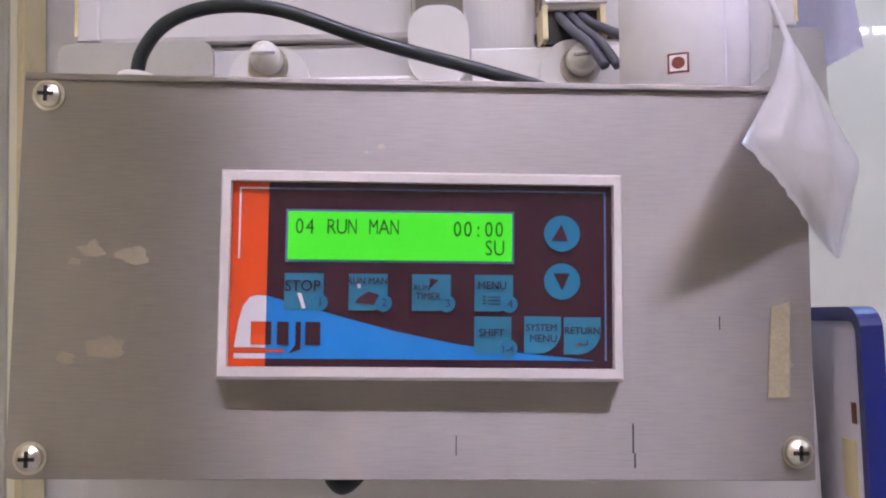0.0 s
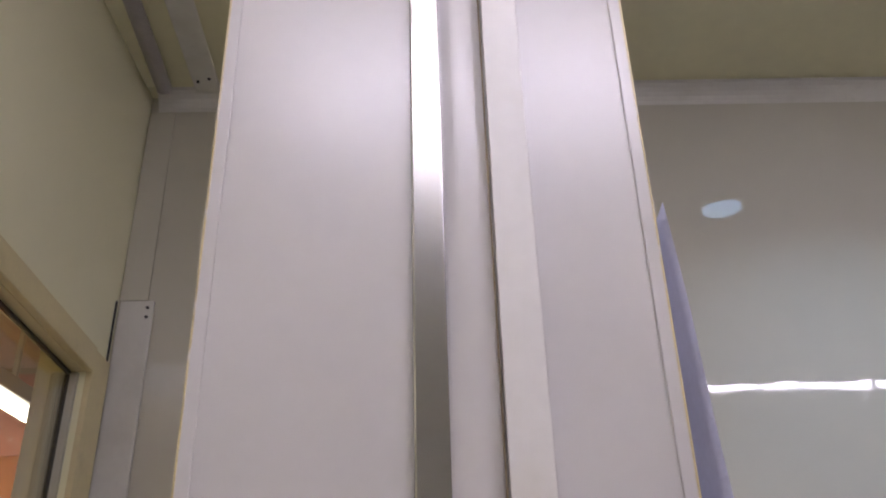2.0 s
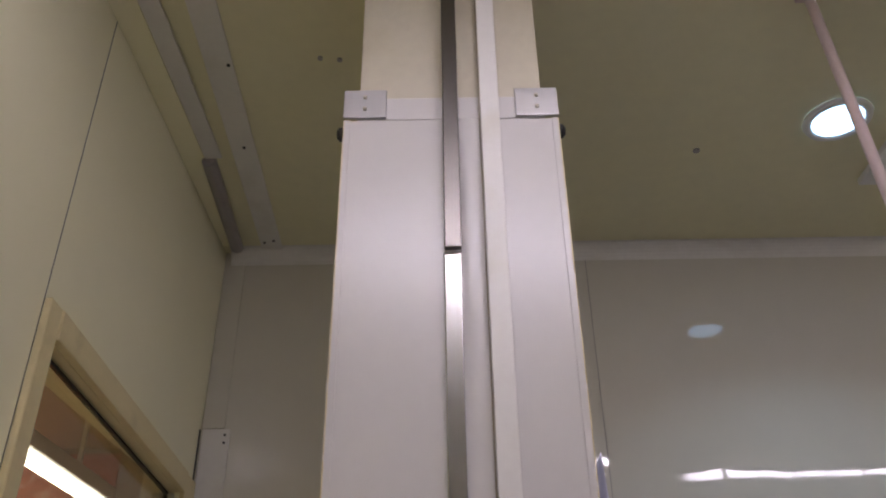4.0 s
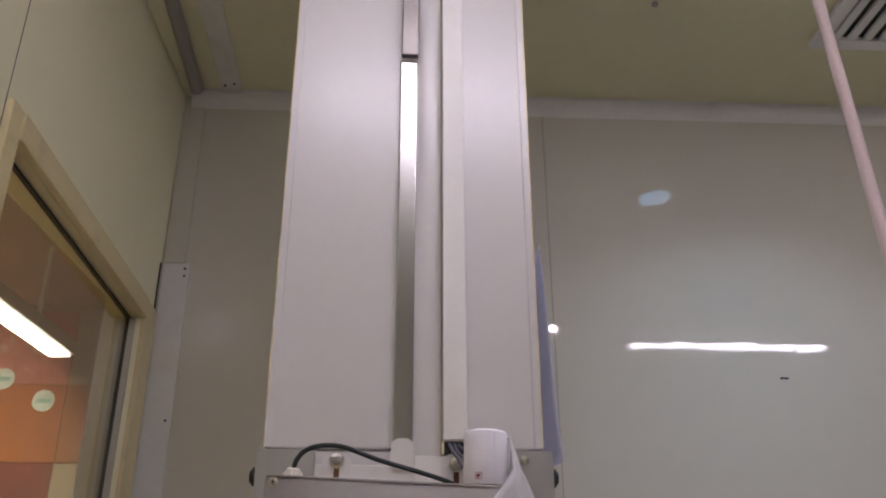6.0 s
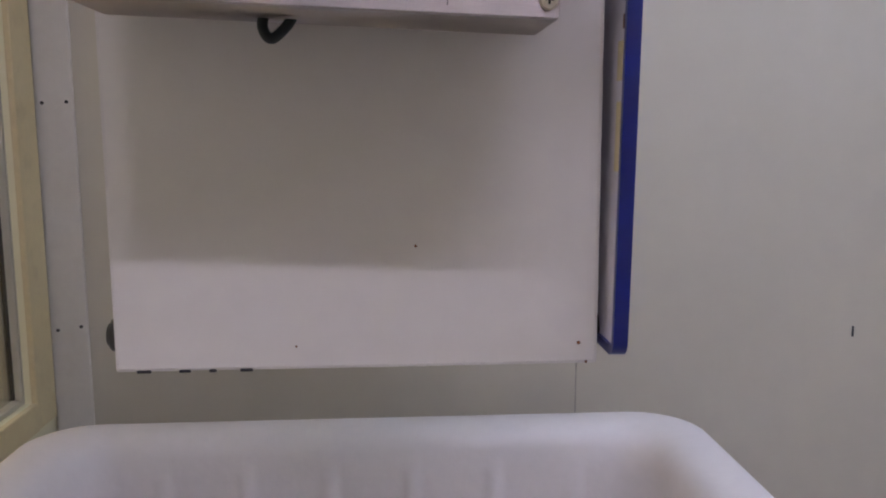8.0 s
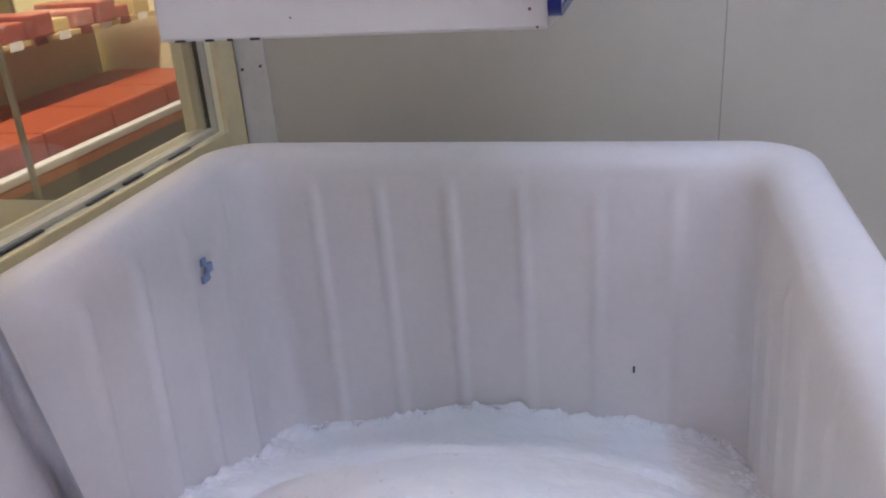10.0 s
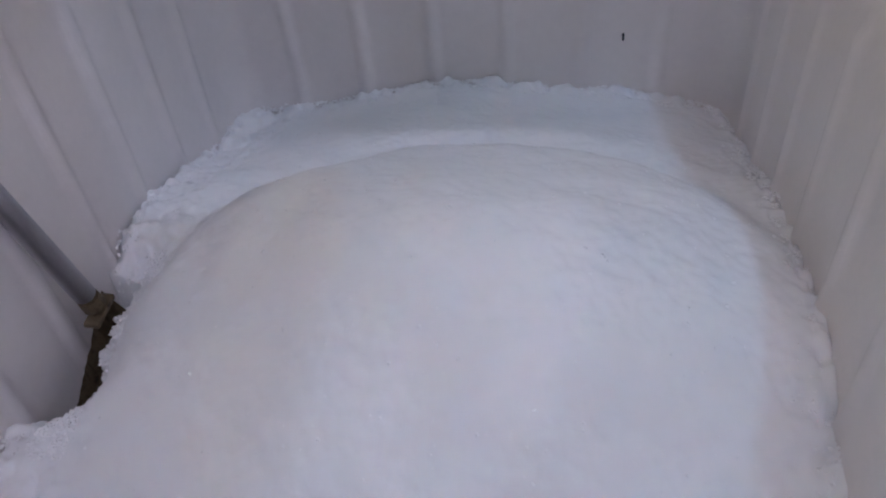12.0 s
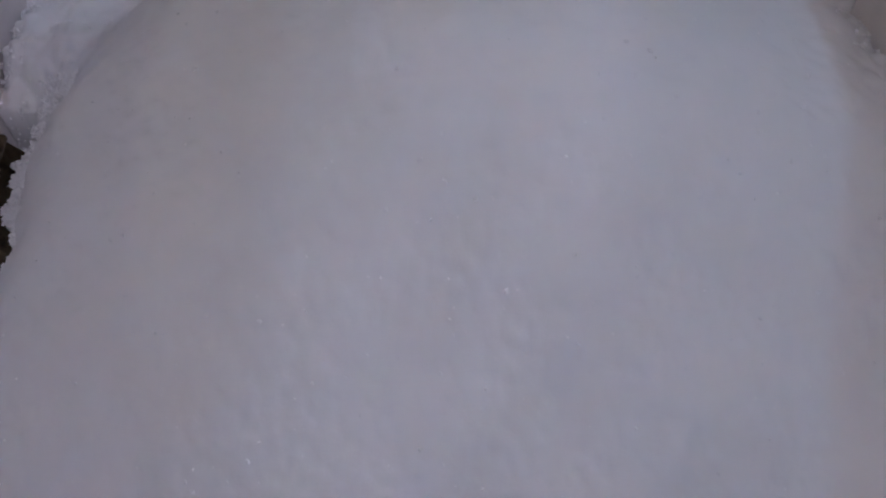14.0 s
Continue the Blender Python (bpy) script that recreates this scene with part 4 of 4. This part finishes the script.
def ring_at(inset, z, ribs):
    """A round-cornered rectangle at a height, with upright ribs standing inward."""
    x0, x1, y0, y1 = TX0 + inset, TX1 - inset, TY0 + inset, TY1 - inset
    rc = max(0.03, 0.11 - inset * 0.5)
    lx, ly = x1 - x0 - 2 * rc, y1 - y0 - 2 * rc
    arc = math.pi * rc / 2
    total = 2 * (lx + ly) + 4 * arc
    out = []
    for k in range(NP):
        s = total * k / NP
        for n, (length, kind) in enumerate(((lx, "N"), (arc, "c"), (ly, "E"), (arc, "c"), (lx, "S"), (arc, "c"), (ly, "W"), (arc, "c"))):
            if s <= length:
                break
            s -= length
        if kind == "c":
            cx, cy, a0 = ((x1 - rc, y1 - rc, 90), (x1 - rc, y0 + rc, 0), (x0 + rc, y0 + rc, -90), (x0 + rc, y1 - rc, 180))[n // 2]
            a = radians(a0) - s / rc
            out.append((cx + rc * math.cos(a), cy + rc * math.sin(a), z))
            continue
        if kind == "N":
            p, nx, ny, u = (x0 + rc + s, y1), 0, -1, x0 + rc + s + 0.334
        elif kind == "E":
            p, nx, ny, u = (x1, y1 - rc - s), -1, 0, y1 - rc - s - 0.145
        elif kind == "S":
            p, nx, ny, u = (x1 - rc - s, y0), 0, 1, x1 - rc - s + 0.334
        else:
            p, nx, ny, u = (x0, y0 + rc + s), 1, 0, y0 + rc + s - 0.145
        u = (u + 0.0675) % 0.135 - 0.0675
        h = ribs * max(0.0, min(1.0, (0.015 - abs(u)) / 0.009))
        out.append((p[0] + nx * h, p[1] + ny * h, z))
    return out


prof = [(0.09, 0.14, 0), (0.05, 0.155, 0), (0.03, 0.20, 0), (0.012, TZ - 0.10, 0), (0.002, TZ - 0.085, 0), (0.0, TZ - 0.03, 0), (0.004, TZ - 0.012, 0), (0.014, TZ - 0.003, 0), (0.03, TZ, 0), (0.055, TZ - 0.001, 0), (0.075, TZ - 0.006, 0),
        (0.090, TZ - 0.018, 0), (0.097, TZ - 0.035, 0), (0.101, TZ - 0.058, 0.0), (0.103, TZ - 0.074, 0.006), (0.093, 0.60, 0.007), (0.086, 0.40, 0.007), (0.092, 0.27, 0.007), (0.14, 0.23, 0.0), (0.17, 0.215, 0)]
tb = bmesh.new()
rings = [[tb.verts.new(p) for p in ring_at(*row)] for row in prof]
for p, q in zip(rings, rings[1:]):
    for k in range(NP):
        tb.faces.new((p[k], q[k], q[(k + 1) % NP], p[(k + 1) % NP]))
tb.faces.new(rings[0])
tb.faces.new(rings[-1][::-1])
bmesh.ops.recalc_face_normals(tb, faces=tb.faces)
smooth(part("tub_body", tb, TUB, tub))
for y in (TY0 + 0.2, TY1 - 0.2):
    part("skid", block(TX0 + 0.1, TX1 - 0.1, y - 0.06, y + 0.06, 0.0, 0.142, 0.01), TUB, tub)
xm = TX0 + 0.1075
for y, z, w, h in ((0.592, 0.792, 0.007, 0.016), (0.604, 0.776, 0.011, 0.018), (0.590, 0.762, 0.012, 0.014)):
    part("marker_smudge", block(xm - 0.006, xm + 0.0012, y - w, y + w, z - h / 2, z + h / 2, 0.003), BLUE_MARK, tub, "smudged blue marker")
part("dirt_speck", rod((0.274, 0.782, 0.507), (0.274, 0.80, 0.507), 0.0022, seg=8), BLACK_MARK, tub)


def ice_height(x, y):
    q = (((x - 0.07) / (0.75 if x > 0.07 else 0.49)) ** 2 + ((y - 0.17) / 0.38) ** 2) ** 0.75
    z = 0.335 + 0.035 * (x + 0.47) / 0.94 + 0.06 * max(0.0, min(1.0, (0.75 - y) / 0.7)) + 0.285 * math.exp(-q)
    # slumped shoulder round the heap
    rr = math.hypot((x - 0.05) / 1.1, y - 0.15)
    z -= 0.030 * math.exp(-(((rr - 0.405) / 0.05) ** 2)) * max(0.15, min(1.0, (y - 0.05) / 0.25))
    z += 0.016 * math.exp(-(((rr - 0.29) / 0.10) ** 2)) * max(0.0, min(1.0, (y - 0.05) / 0.25))
    # lower towards the far corners
    z -= 0.05 * max(0.0, min(1.0, (y - 0.42) / 0.33)) * min(1.0, abs(x - 0.03) / 0.44) ** 1.6
    # hollow where the shovel stands
    z -= 0.055 * math.exp(-(((x + 0.43) / 0.06) ** 2)) * max(0.0, min(1.0, (y - 0.01) / 0.05)) * max(0.0, min(1.0, (0.33 - y) / 0.06))
    gap = max(0.0, min(1.0, (-0.421 + 0.008 * noise.noise(Vector((y * 30, 1, 2))) + 0.024 * max(0.0, min(1.0, (0.11 - y) / 0.05)) + 0.010 * noise.noise(Vector((y * 75, 4, 2))) - x) / 0.012))
    z -= 0.24 * gap * max(0.0, min(1.0, (y - 0.012) / 0.02)) * max(0.0, min(1.0, (0.265 - y) / 0.04))
    z -= 0.085 * math.exp(-(((x + 0.45) / 0.06) ** 2) - ((y - 0.05) / 0.05) ** 2)
    v = Vector((x, y, 0.3))
    rim = max(0.0, min(1.0, (-0.33 - x) / 0.06))
    z += rim * (0.011 * noise.noise(v * 30) + 0.006 * noise.noise(v * 70))
    z += 0.012 * noise.noise(v * 5) + 0.006 * noise.noise(v * 13) + 0.0022 * noise.noise(v * 34) + 0.0014 * noise.noise(v * 85) + 0.0008 * noise.noise(v * 170)
    return z


ice = bmesh.new()
NX, NY = 300, 330
ax, bx_, ay, by_ = TX0 + 0.088, TX1 - 0.078, TY0 + 0.092, TY1 - 0.084
verts = []
for j in range(NY + 1):
    row = []
    for i in range(NX + 1):
        x, y = ax + (bx_ - ax) * i / NX, ay + (by_ - ay) * j / NY
        z = ice_height(x, y)
        # ragged, rounded border against the walls
        edge = min(x - ax, bx_ - x, y - ay, by_ - y)
        rag = 0.012 + 0.010 * noise.noise(Vector((x * 16, y * 16, 4)))
        z += 0.022 * max(0.0, 1 - edge / 0.055) * (noise.noise(Vector((x * 24, y * 24, 9))) + 0.5 * noise.noise(Vector((x * 60, y * 60, 5))))
        if edge < 0.03:
            z -= 0.012 * max(0.0, 1 - edge / max(0.004, rag + 0.01)) ** 2 - 0.012 * noise.noise(Vector((x * 45, y * 45, 2)))
        row.append(ice.verts.new((x, y, z)))
    verts.append(row)
for j in range(NY):
    for i in range(NX):
        ice.faces.new((verts[j][i], verts[j][i + 1], verts[j + 1][i + 1], verts[j + 1][i]))
border = [verts[0][i] for i in range(NX + 1)] + [verts[j][NX] for j in range(1, NY + 1)] + [verts[NY][i] for i in range(NX - 1, -1, -1)] + [verts[j][0] for j in range(NY - 1, 0, -1)]
base = [ice.verts.new((v.co.x * 0.97, v.co.y * 0.97 + 0.008, 0.22)) for v in border]
for k in range(len(border)):
    j = (k + 1) % len(border)
    ice.faces.new((border[k], base[k], base[j], border[j]))
ice.faces.new(base)
tagged(smooth(part("flake_ice_heap", ice, ICE)), "heap of crushed white flake ice filling the tub", "ice", kind="stuff")

# loose flakes and glinting crystals lying on the heap
rng = random.Random(7)
fl_v, fl_f, cr_v, cr_f = [], [], [], []


def flake(vs, fs, x, y, z, s):
    q = Euler((rng.uniform(-0.9, 0.9), rng.uniform(-0.9, 0.9), rng.uniform(0, 6.3))).to_matrix()
    n = len(vs)
    for k in range(5):
        a = 2 * math.pi * k / 5 + rng.uniform(-0.3, 0.3)
        vs.append(tuple(Vector((x, y, z)) + q @ Vector((s * math.cos(a), s * rng.uniform(0.5, 0.9) * math.sin(a), 0))))
    vs.append(tuple(Vector((x, y, z)) + q @ Vector((0, 0, s * 0.45))))
    vs.append(tuple(Vector((x, y, z)) + q @ Vector((0, 0, -s * 0.45))))
    for k in range(5):
        fs += [(n + k, n + (k + 1) % 5, n + 5), (n + (k + 1) % 5, n + k, n + 6)]


for k in range(1200):
    x, y = rng.uniform(ax + 0.012, bx_ - 0.012), rng.uniform(ay + 0.012, by_ - 0.012)
    flake(fl_v, fl_f, x, y, ice_height(x, y) + rng.uniform(-0.0015, 0.0), rng.uniform(0.001, 0.0024))
# crumbs heaped along the tub walls
for k in range(3600):
    d = 0.002 + abs(rng.gauss(0, 0.016))
    s = rng.random()
    x, y = ((ax + d, ay + (by_ - ay) * s), (bx_ - d, ay + (by_ - ay) * s), (ax + (bx_ - ax) * s, by_ - d))[k % 3]
    if -0.45 < x < -0.40 and 0.0 < y < 0.25:
        continue
    clump = noise.noise(Vector((x * 26, y * 26, 7)))
    flake(fl_v, fl_f, x, y, ice_height(x, y) - 0.0015 + 0.005 * max(0.0, clump) * rng.random(), rng.uniform(0.002, 0.0045))
for k in range(1500):
    x, y = rng.uniform(-0.428, -0.37), rng.uniform(-0.06, 0.30)
    z = ice_height(x, y)
    if z > 0.36:
        flake(fl_v, fl_f, x, y, z - 0.001 + 0.004 * rng.random() * max(0.0, 0.3 + noise.noise(Vector((x * 40, y * 40, 3)))), rng.uniform(0.002, 0.0055))
for k in range(300):
    x, y = rng.uniform(ax + 0.03, bx_ - 0.03), rng.uniform(ay + 0.03, by_ - 0.03)
    flake(cr_v, cr_f, x, y, ice_height(x, y) - 0.0002, rng.uniform(0.0012, 0.0040))
for name, vs, fs, m_, lab in (("loose_ice_flakes", fl_v, fl_f, FLAKE, "small loose white ice flakes on the heap"), ("ice_glints", cr_v, cr_f, CRYSTAL, "tiny clear glinting ice crystals on the heap")):
    me = bpy.data.meshes.new(name)
    me.from_pydata(vs, [], fs)
    me.materials.append(m_)
    tagged(new(name, me), lab, "ice", kind="stuff")

# ---------------------------------------------------------------- shovel
shovel = thing("ice_shovel", "steel-shafted ice shovel with rusty blade, sunk in the ice", "shovel", pose(0, 0, 0))
neck = Vector((-0.432, 0.160, 0.510))
tip = neck + (Vector((-0.452, 0.102, 0.957)) - neck) * 1.5
along = (tip - neck).normalized()
smooth(part("shaft", rod(neck, tip, 0.015, seg=24), SHAFT, shovel, "scuffed steel tube shaft"))
part("socket", rod(neck - along * 0.028, neck - along * 0.004, 0.0172, 0.0155, seg=10, bevel=0.002), RUSTY, shovel, "dark rusty socket")
part("shoulder", block(-0.440, -0.418, 0.136, 0.192, 0.466, 0.475, 0.003), RUSTY, shovel, "dark rusty shoulder plate")
blade = bmesh.new()
rows = []
for i in range(25):
    t = i / 24
    jag = 0.006 * noise.noise(Vector((t * 13, 2, 1))) + 0.003 * noise.noise(Vector((t * 40, 2, 1)))
    rows.append([blade.verts.new((-0.439 + 0.006 * k + 0.003 * t + 0.002 * noise.noise(Vector((t * 20, k, 3))), 0.196 - 0.168 * t, 0.474 + jag - 0.078 * t - 0.012 * k)) for k in range(6)])
for p, q in zip(rows, rows[1:]):
    for k in range(5):
        blade.faces.new((p[k], q[k], q[k + 1], p[k + 1]))
bmesh.ops.solidify(blade, geom=list(blade.faces), thickness=0.005)
bmesh.ops.recalc_face_normals(blade, faces=blade.faces)
part("blade", blade, RUSTY, shovel, "pitted rusty blade edge")
part("grip", rod(tip - along * 0.10, tip + along * 0.01, 0.0165, seg=20, bevel=0.003), RUBBER, shovel, "black hand grip")

# ---------------------------------------------------------------- small marks in the room
for name, label, x, z, w, h in (("wall_scuff", "small dark scuff mark on the wall panel", 1.085, 2.075, 0.012, 0.003), ("wall_scuff", "thin dark scratch on the wall panel", 1.064, 0.97, 0.0025, 0.012)):
    structure(name, block(x - w, x + w, Y1 - 0.0012, Y1 - 0.0002, z - h, z + h), BLACK_MARK, label)
for x, z in ((-0.611, 1.476), (-0.611, 1.013), (-0.611, 1.94), (-0.611, 2.372), (-0.611, 2.35)):
    structure("trim_screw", rod((x, Y1 - 0.013, z), (x, Y1 - 0.0095, z), 0.0035, seg=10), BLACK_MARK, "dark screw head in the corner trim")
for z in (1.474, 1.006):
    structure("trim_screw", rod((-0.659, Y1 - 0.013, z), (-0.659, Y1 - 0.0095, z), 0.0035, seg=10), BLACK_MARK, "dark screw head in the corner trim")
for x, y, r in ((0.665, 0.75, 0.009), (-0.268, 0.389, 0.006), (-0.225, 0.395, 0.006)):
    structure("ceiling_screw", rod((x, y, ZC - 0.005), (x, y, ZC - 0.001), r, seg=12), GREY_CONDUIT, "grey screw cap in the ceiling panel")

# ---------------------------------------------------------------- the shop seen through the window
SX0, SX1, SY0, SY1, SZC = -3.6, X0 - 0.1, -1.4, 4.0, 3.2
structure("shop_wall_west", block(SX0 - 0.1, SX0, SY0, SY1, 0, SZC), SHOP_WALL, "yellow lit wall of the shop next door")
structure("shop_wall_north", block(SX0 - 0.1, SX1, SY1, SY1 + 0.1, 0, SZC), SHOP_END, "brown end wall of the shop next door")
structure("shop_wall_south", block(SX0 - 0.1, SX1, SY0 - 0.1, SY0, 0, SZC), SHOP_WALL, "yellow wall of the shop next door")
structure("shop_wall_east", block(SX1, SX1 + 0.1, Y1 + 0.1, SY1, 0, SZC), SHOP_BROWN, "brown wall of the shop next door")
structure("shop_ceiling", block(SX0 - 0.1, SX1, SY0 - 0.1, SY1 + 0.1, SZC, SZC + 0.1), SHOP_BROWN, "dull beige shop ceiling")

shop_lamp = thing("shop_lamp", "long bright fluorescent lamp in the shop", "lamp", pose(-1.82, 2.25, 2.74))
part("housing", block(-0.075, 0.075, -1.15, 1.15, -0.02, 0.05, 0.006), LAMP_BODY, shop_lamp)
part("diffuser", block(-0.055, 0.055, -1.13, 1.13, -0.04, -0.021, 0.006), SHOP_GLOW, shop_lamp, "glowing diffuser")
for y in (-0.8, 0.8):
    part("hanger", block(-0.01, 0.01, y - 0.01, y + 0.01, 0.05, SZC - 2.741), LAMP_BODY, shop_lamp)


def poster(name, x0, x1, z0, z1, material, label):
    p = thing(name, label, "poster", pose(0, SY1, 0))
    part("sheet", block(x0, x1, -0.012, -0.002, z0, z1, 0.002), material, p)
    return p


pst = poster("wall_poster", -3.4, -2.0, 2.24, 2.70, POSTER_ORANGE, "orange printed poster panel on the shop wall")
pst2 = poster("wall_poster", -3.4, -2.0, 2.703, 3.16, POSTER_PINK, "pink and red printed poster panel on the shop wall")
poster("wall_poster", -1.995, -1.80, 2.24, 2.70, mat("poster_dull", (0.30, 0.13, 0.06), 0.4, vary=0.3, scale=8), "dull reddish poster panel on the shop wall")
poster("wall_poster", -3.4, -2.0, 1.99, 2.237, mat("poster_dark_red", (0.20, 0.06, 0.05), 0.4, vary=0.4, scale=9), "dark red poster panel on the shop wall")
for x, z in ((-2.38, 2.73), (-2.12, 2.60)):
    part("badge", outline(disc(x, z, 0.065), 0.004, -0.018), mat("badge_pale", (0.62, 0.72, 0.72), 0.4, vary=0.15, scale=30), pst, "pale round badge")
    part("badge_bar", block(x - 0.042, x + 0.042, -0.0195, -0.0175, z - 0.012, z + 0.012), mat("badge_bar", (0.25, 0.5, 0.5), 0.5), pst)
cabinet = thing("lit_cabinet", "tall cream lit cabinet with a grey top band", "cabinet", pose(0, 0, 0))
# The cabinet's lit look is put into a brighter cream; nothing here glows.
part("body", block(-3.2, -1.96, 3.55, 3.95, 0, 1.84, 0.01), mat("cabinet_lit_cream", (0.88, 0.80, 0.52), 0.4, vary=0.04, scale=3), cabinet)
# Added stand-in for an unidentified bent beige shape, not a known handle.
smooth(part("pull", cable([(-1.95, 3.545, 1.02), (-1.93, 3.50, 1.05), (-1.91, 3.48, 1.08), (-1.87, 3.50, 1.12), (-1.85, 3.56, 1.14)], 0.028), mat("beige_shape", (0.42, 0.27, 0.15), 0.5, vary=0.15, scale=20), cabinet, "bent beige shape beside the cabinet"))
part("top_band", block(-3.2, -1.955, 3.54, 3.95, 1.842, 1.98, 0.006), FRIDGE_GREY, cabinet, "grey top band")
rail = thing("glass_rail", "pale teal glass rail on the shop wall", "rail", pose(0, 0, 0))
for z in (1.82, 1.88):
    part("bar", block(-1.93, -1.2, 3.93, 3.99, z, z + 0.03, 0.004), TEAL_GLASS, rail)
part("panel", block(-1.93, -1.2, 3.96, 3.99, 1.55, 1.80, 0.004), mat("bluish_panel", (0.16, 0.18, 0.26), 0.4, vary=0.1, scale=6), rail, "dull bluish panel")

counter = thing("display_counter", "grey display counter with a pale front rail", "counter", pose(0, 0, 0))
part("base", block(-2.7, -1.98, 1.2, 3.5, 0, 0.44, 0.006), FRIDGE_GREY, counter)
part("front_rail", block(-1.99, -1.94, 1.2, 3.5, 0.495, 0.53, 0.008), LAMP_BODY, counter, "pale front rail")
part("lit_strip", block(-2.0, -1.97, 1.2, 3.5, 0.442, 0.478, 0.003), mat("salmon_strip", (0.66, 0.28, 0.14), 0.35, vary=0.15, scale=5), counter, "salmon-coloured front strip")
part("back_panel", block(-2.72, -2.68, 1.2, 3.5, 0.44, 0.95, 0.004), SHOP_WALL, counter, "cream back panel")
for k in range(5):
    y0 = 1.22 + k * 0.455
    mt = thing("orange_mat", "bright orange mat lying on the display counter", "mat", pose(0, 0, 0), group="orange mats on the counter")
    part("mat_sheet", block(-2.62, -2.01, y0, y0 + 0.45, 0.442, 0.62, 0.02), TRAY_ORANGE, mt)
shelf = thing("goods_shelf", "shelf of red and white packed goods behind the counter", "shelf", pose(0, 0, 0))
part("board", block(-2.68, -2.28, 1.2, 3.5, 0.90, 0.925, 0.004), CARTON, shelf)
for k in range(14):
    y0 = 1.23 + k * 0.16
    part("pack", block(-2.62, -2.30 + 0.02 * (k % 3), y0, y0 + 0.14, 0.926, 0.985 + 0.02 * ((k * 7) % 3), 0.01), (MEAT, CARTON, POSTER_PINK, MEAT)[k % 4], shelf)
    part("price_tag", block(-2.279, -2.274, y0 + 0.02, y0 + 0.10, 0.895, 0.93), (BROWN_INK, LAMP_BODY)[k % 2], shelf)
post = thing("cabinet_post", "grey upright post of a glass cabinet", "post", pose(0, 0, 0))
part("upright", block(-1.208, -1.194, 1.085, 1.098, 0.0, 1.5, 0.003), DULL_STEEL, post)
part("foot", block(-1.24, -1.165, 1.05, 1.125, 0.0, 0.02, 0.003), FRIDGE_GREY, post)
low = thing("low_cabinet", "low grey steel cabinet beside the shop window", "cabinet", pose(0, 0, 0))
part("body", block(-1.55, -1.0, 0.2, 1.04, 0.02, 0.74, 0.008), FRIDGE_GREY, low)
part("plinth", block(-1.5, -1.05, 0.24, 1.0, 0.0, 0.02), GASKET, low)
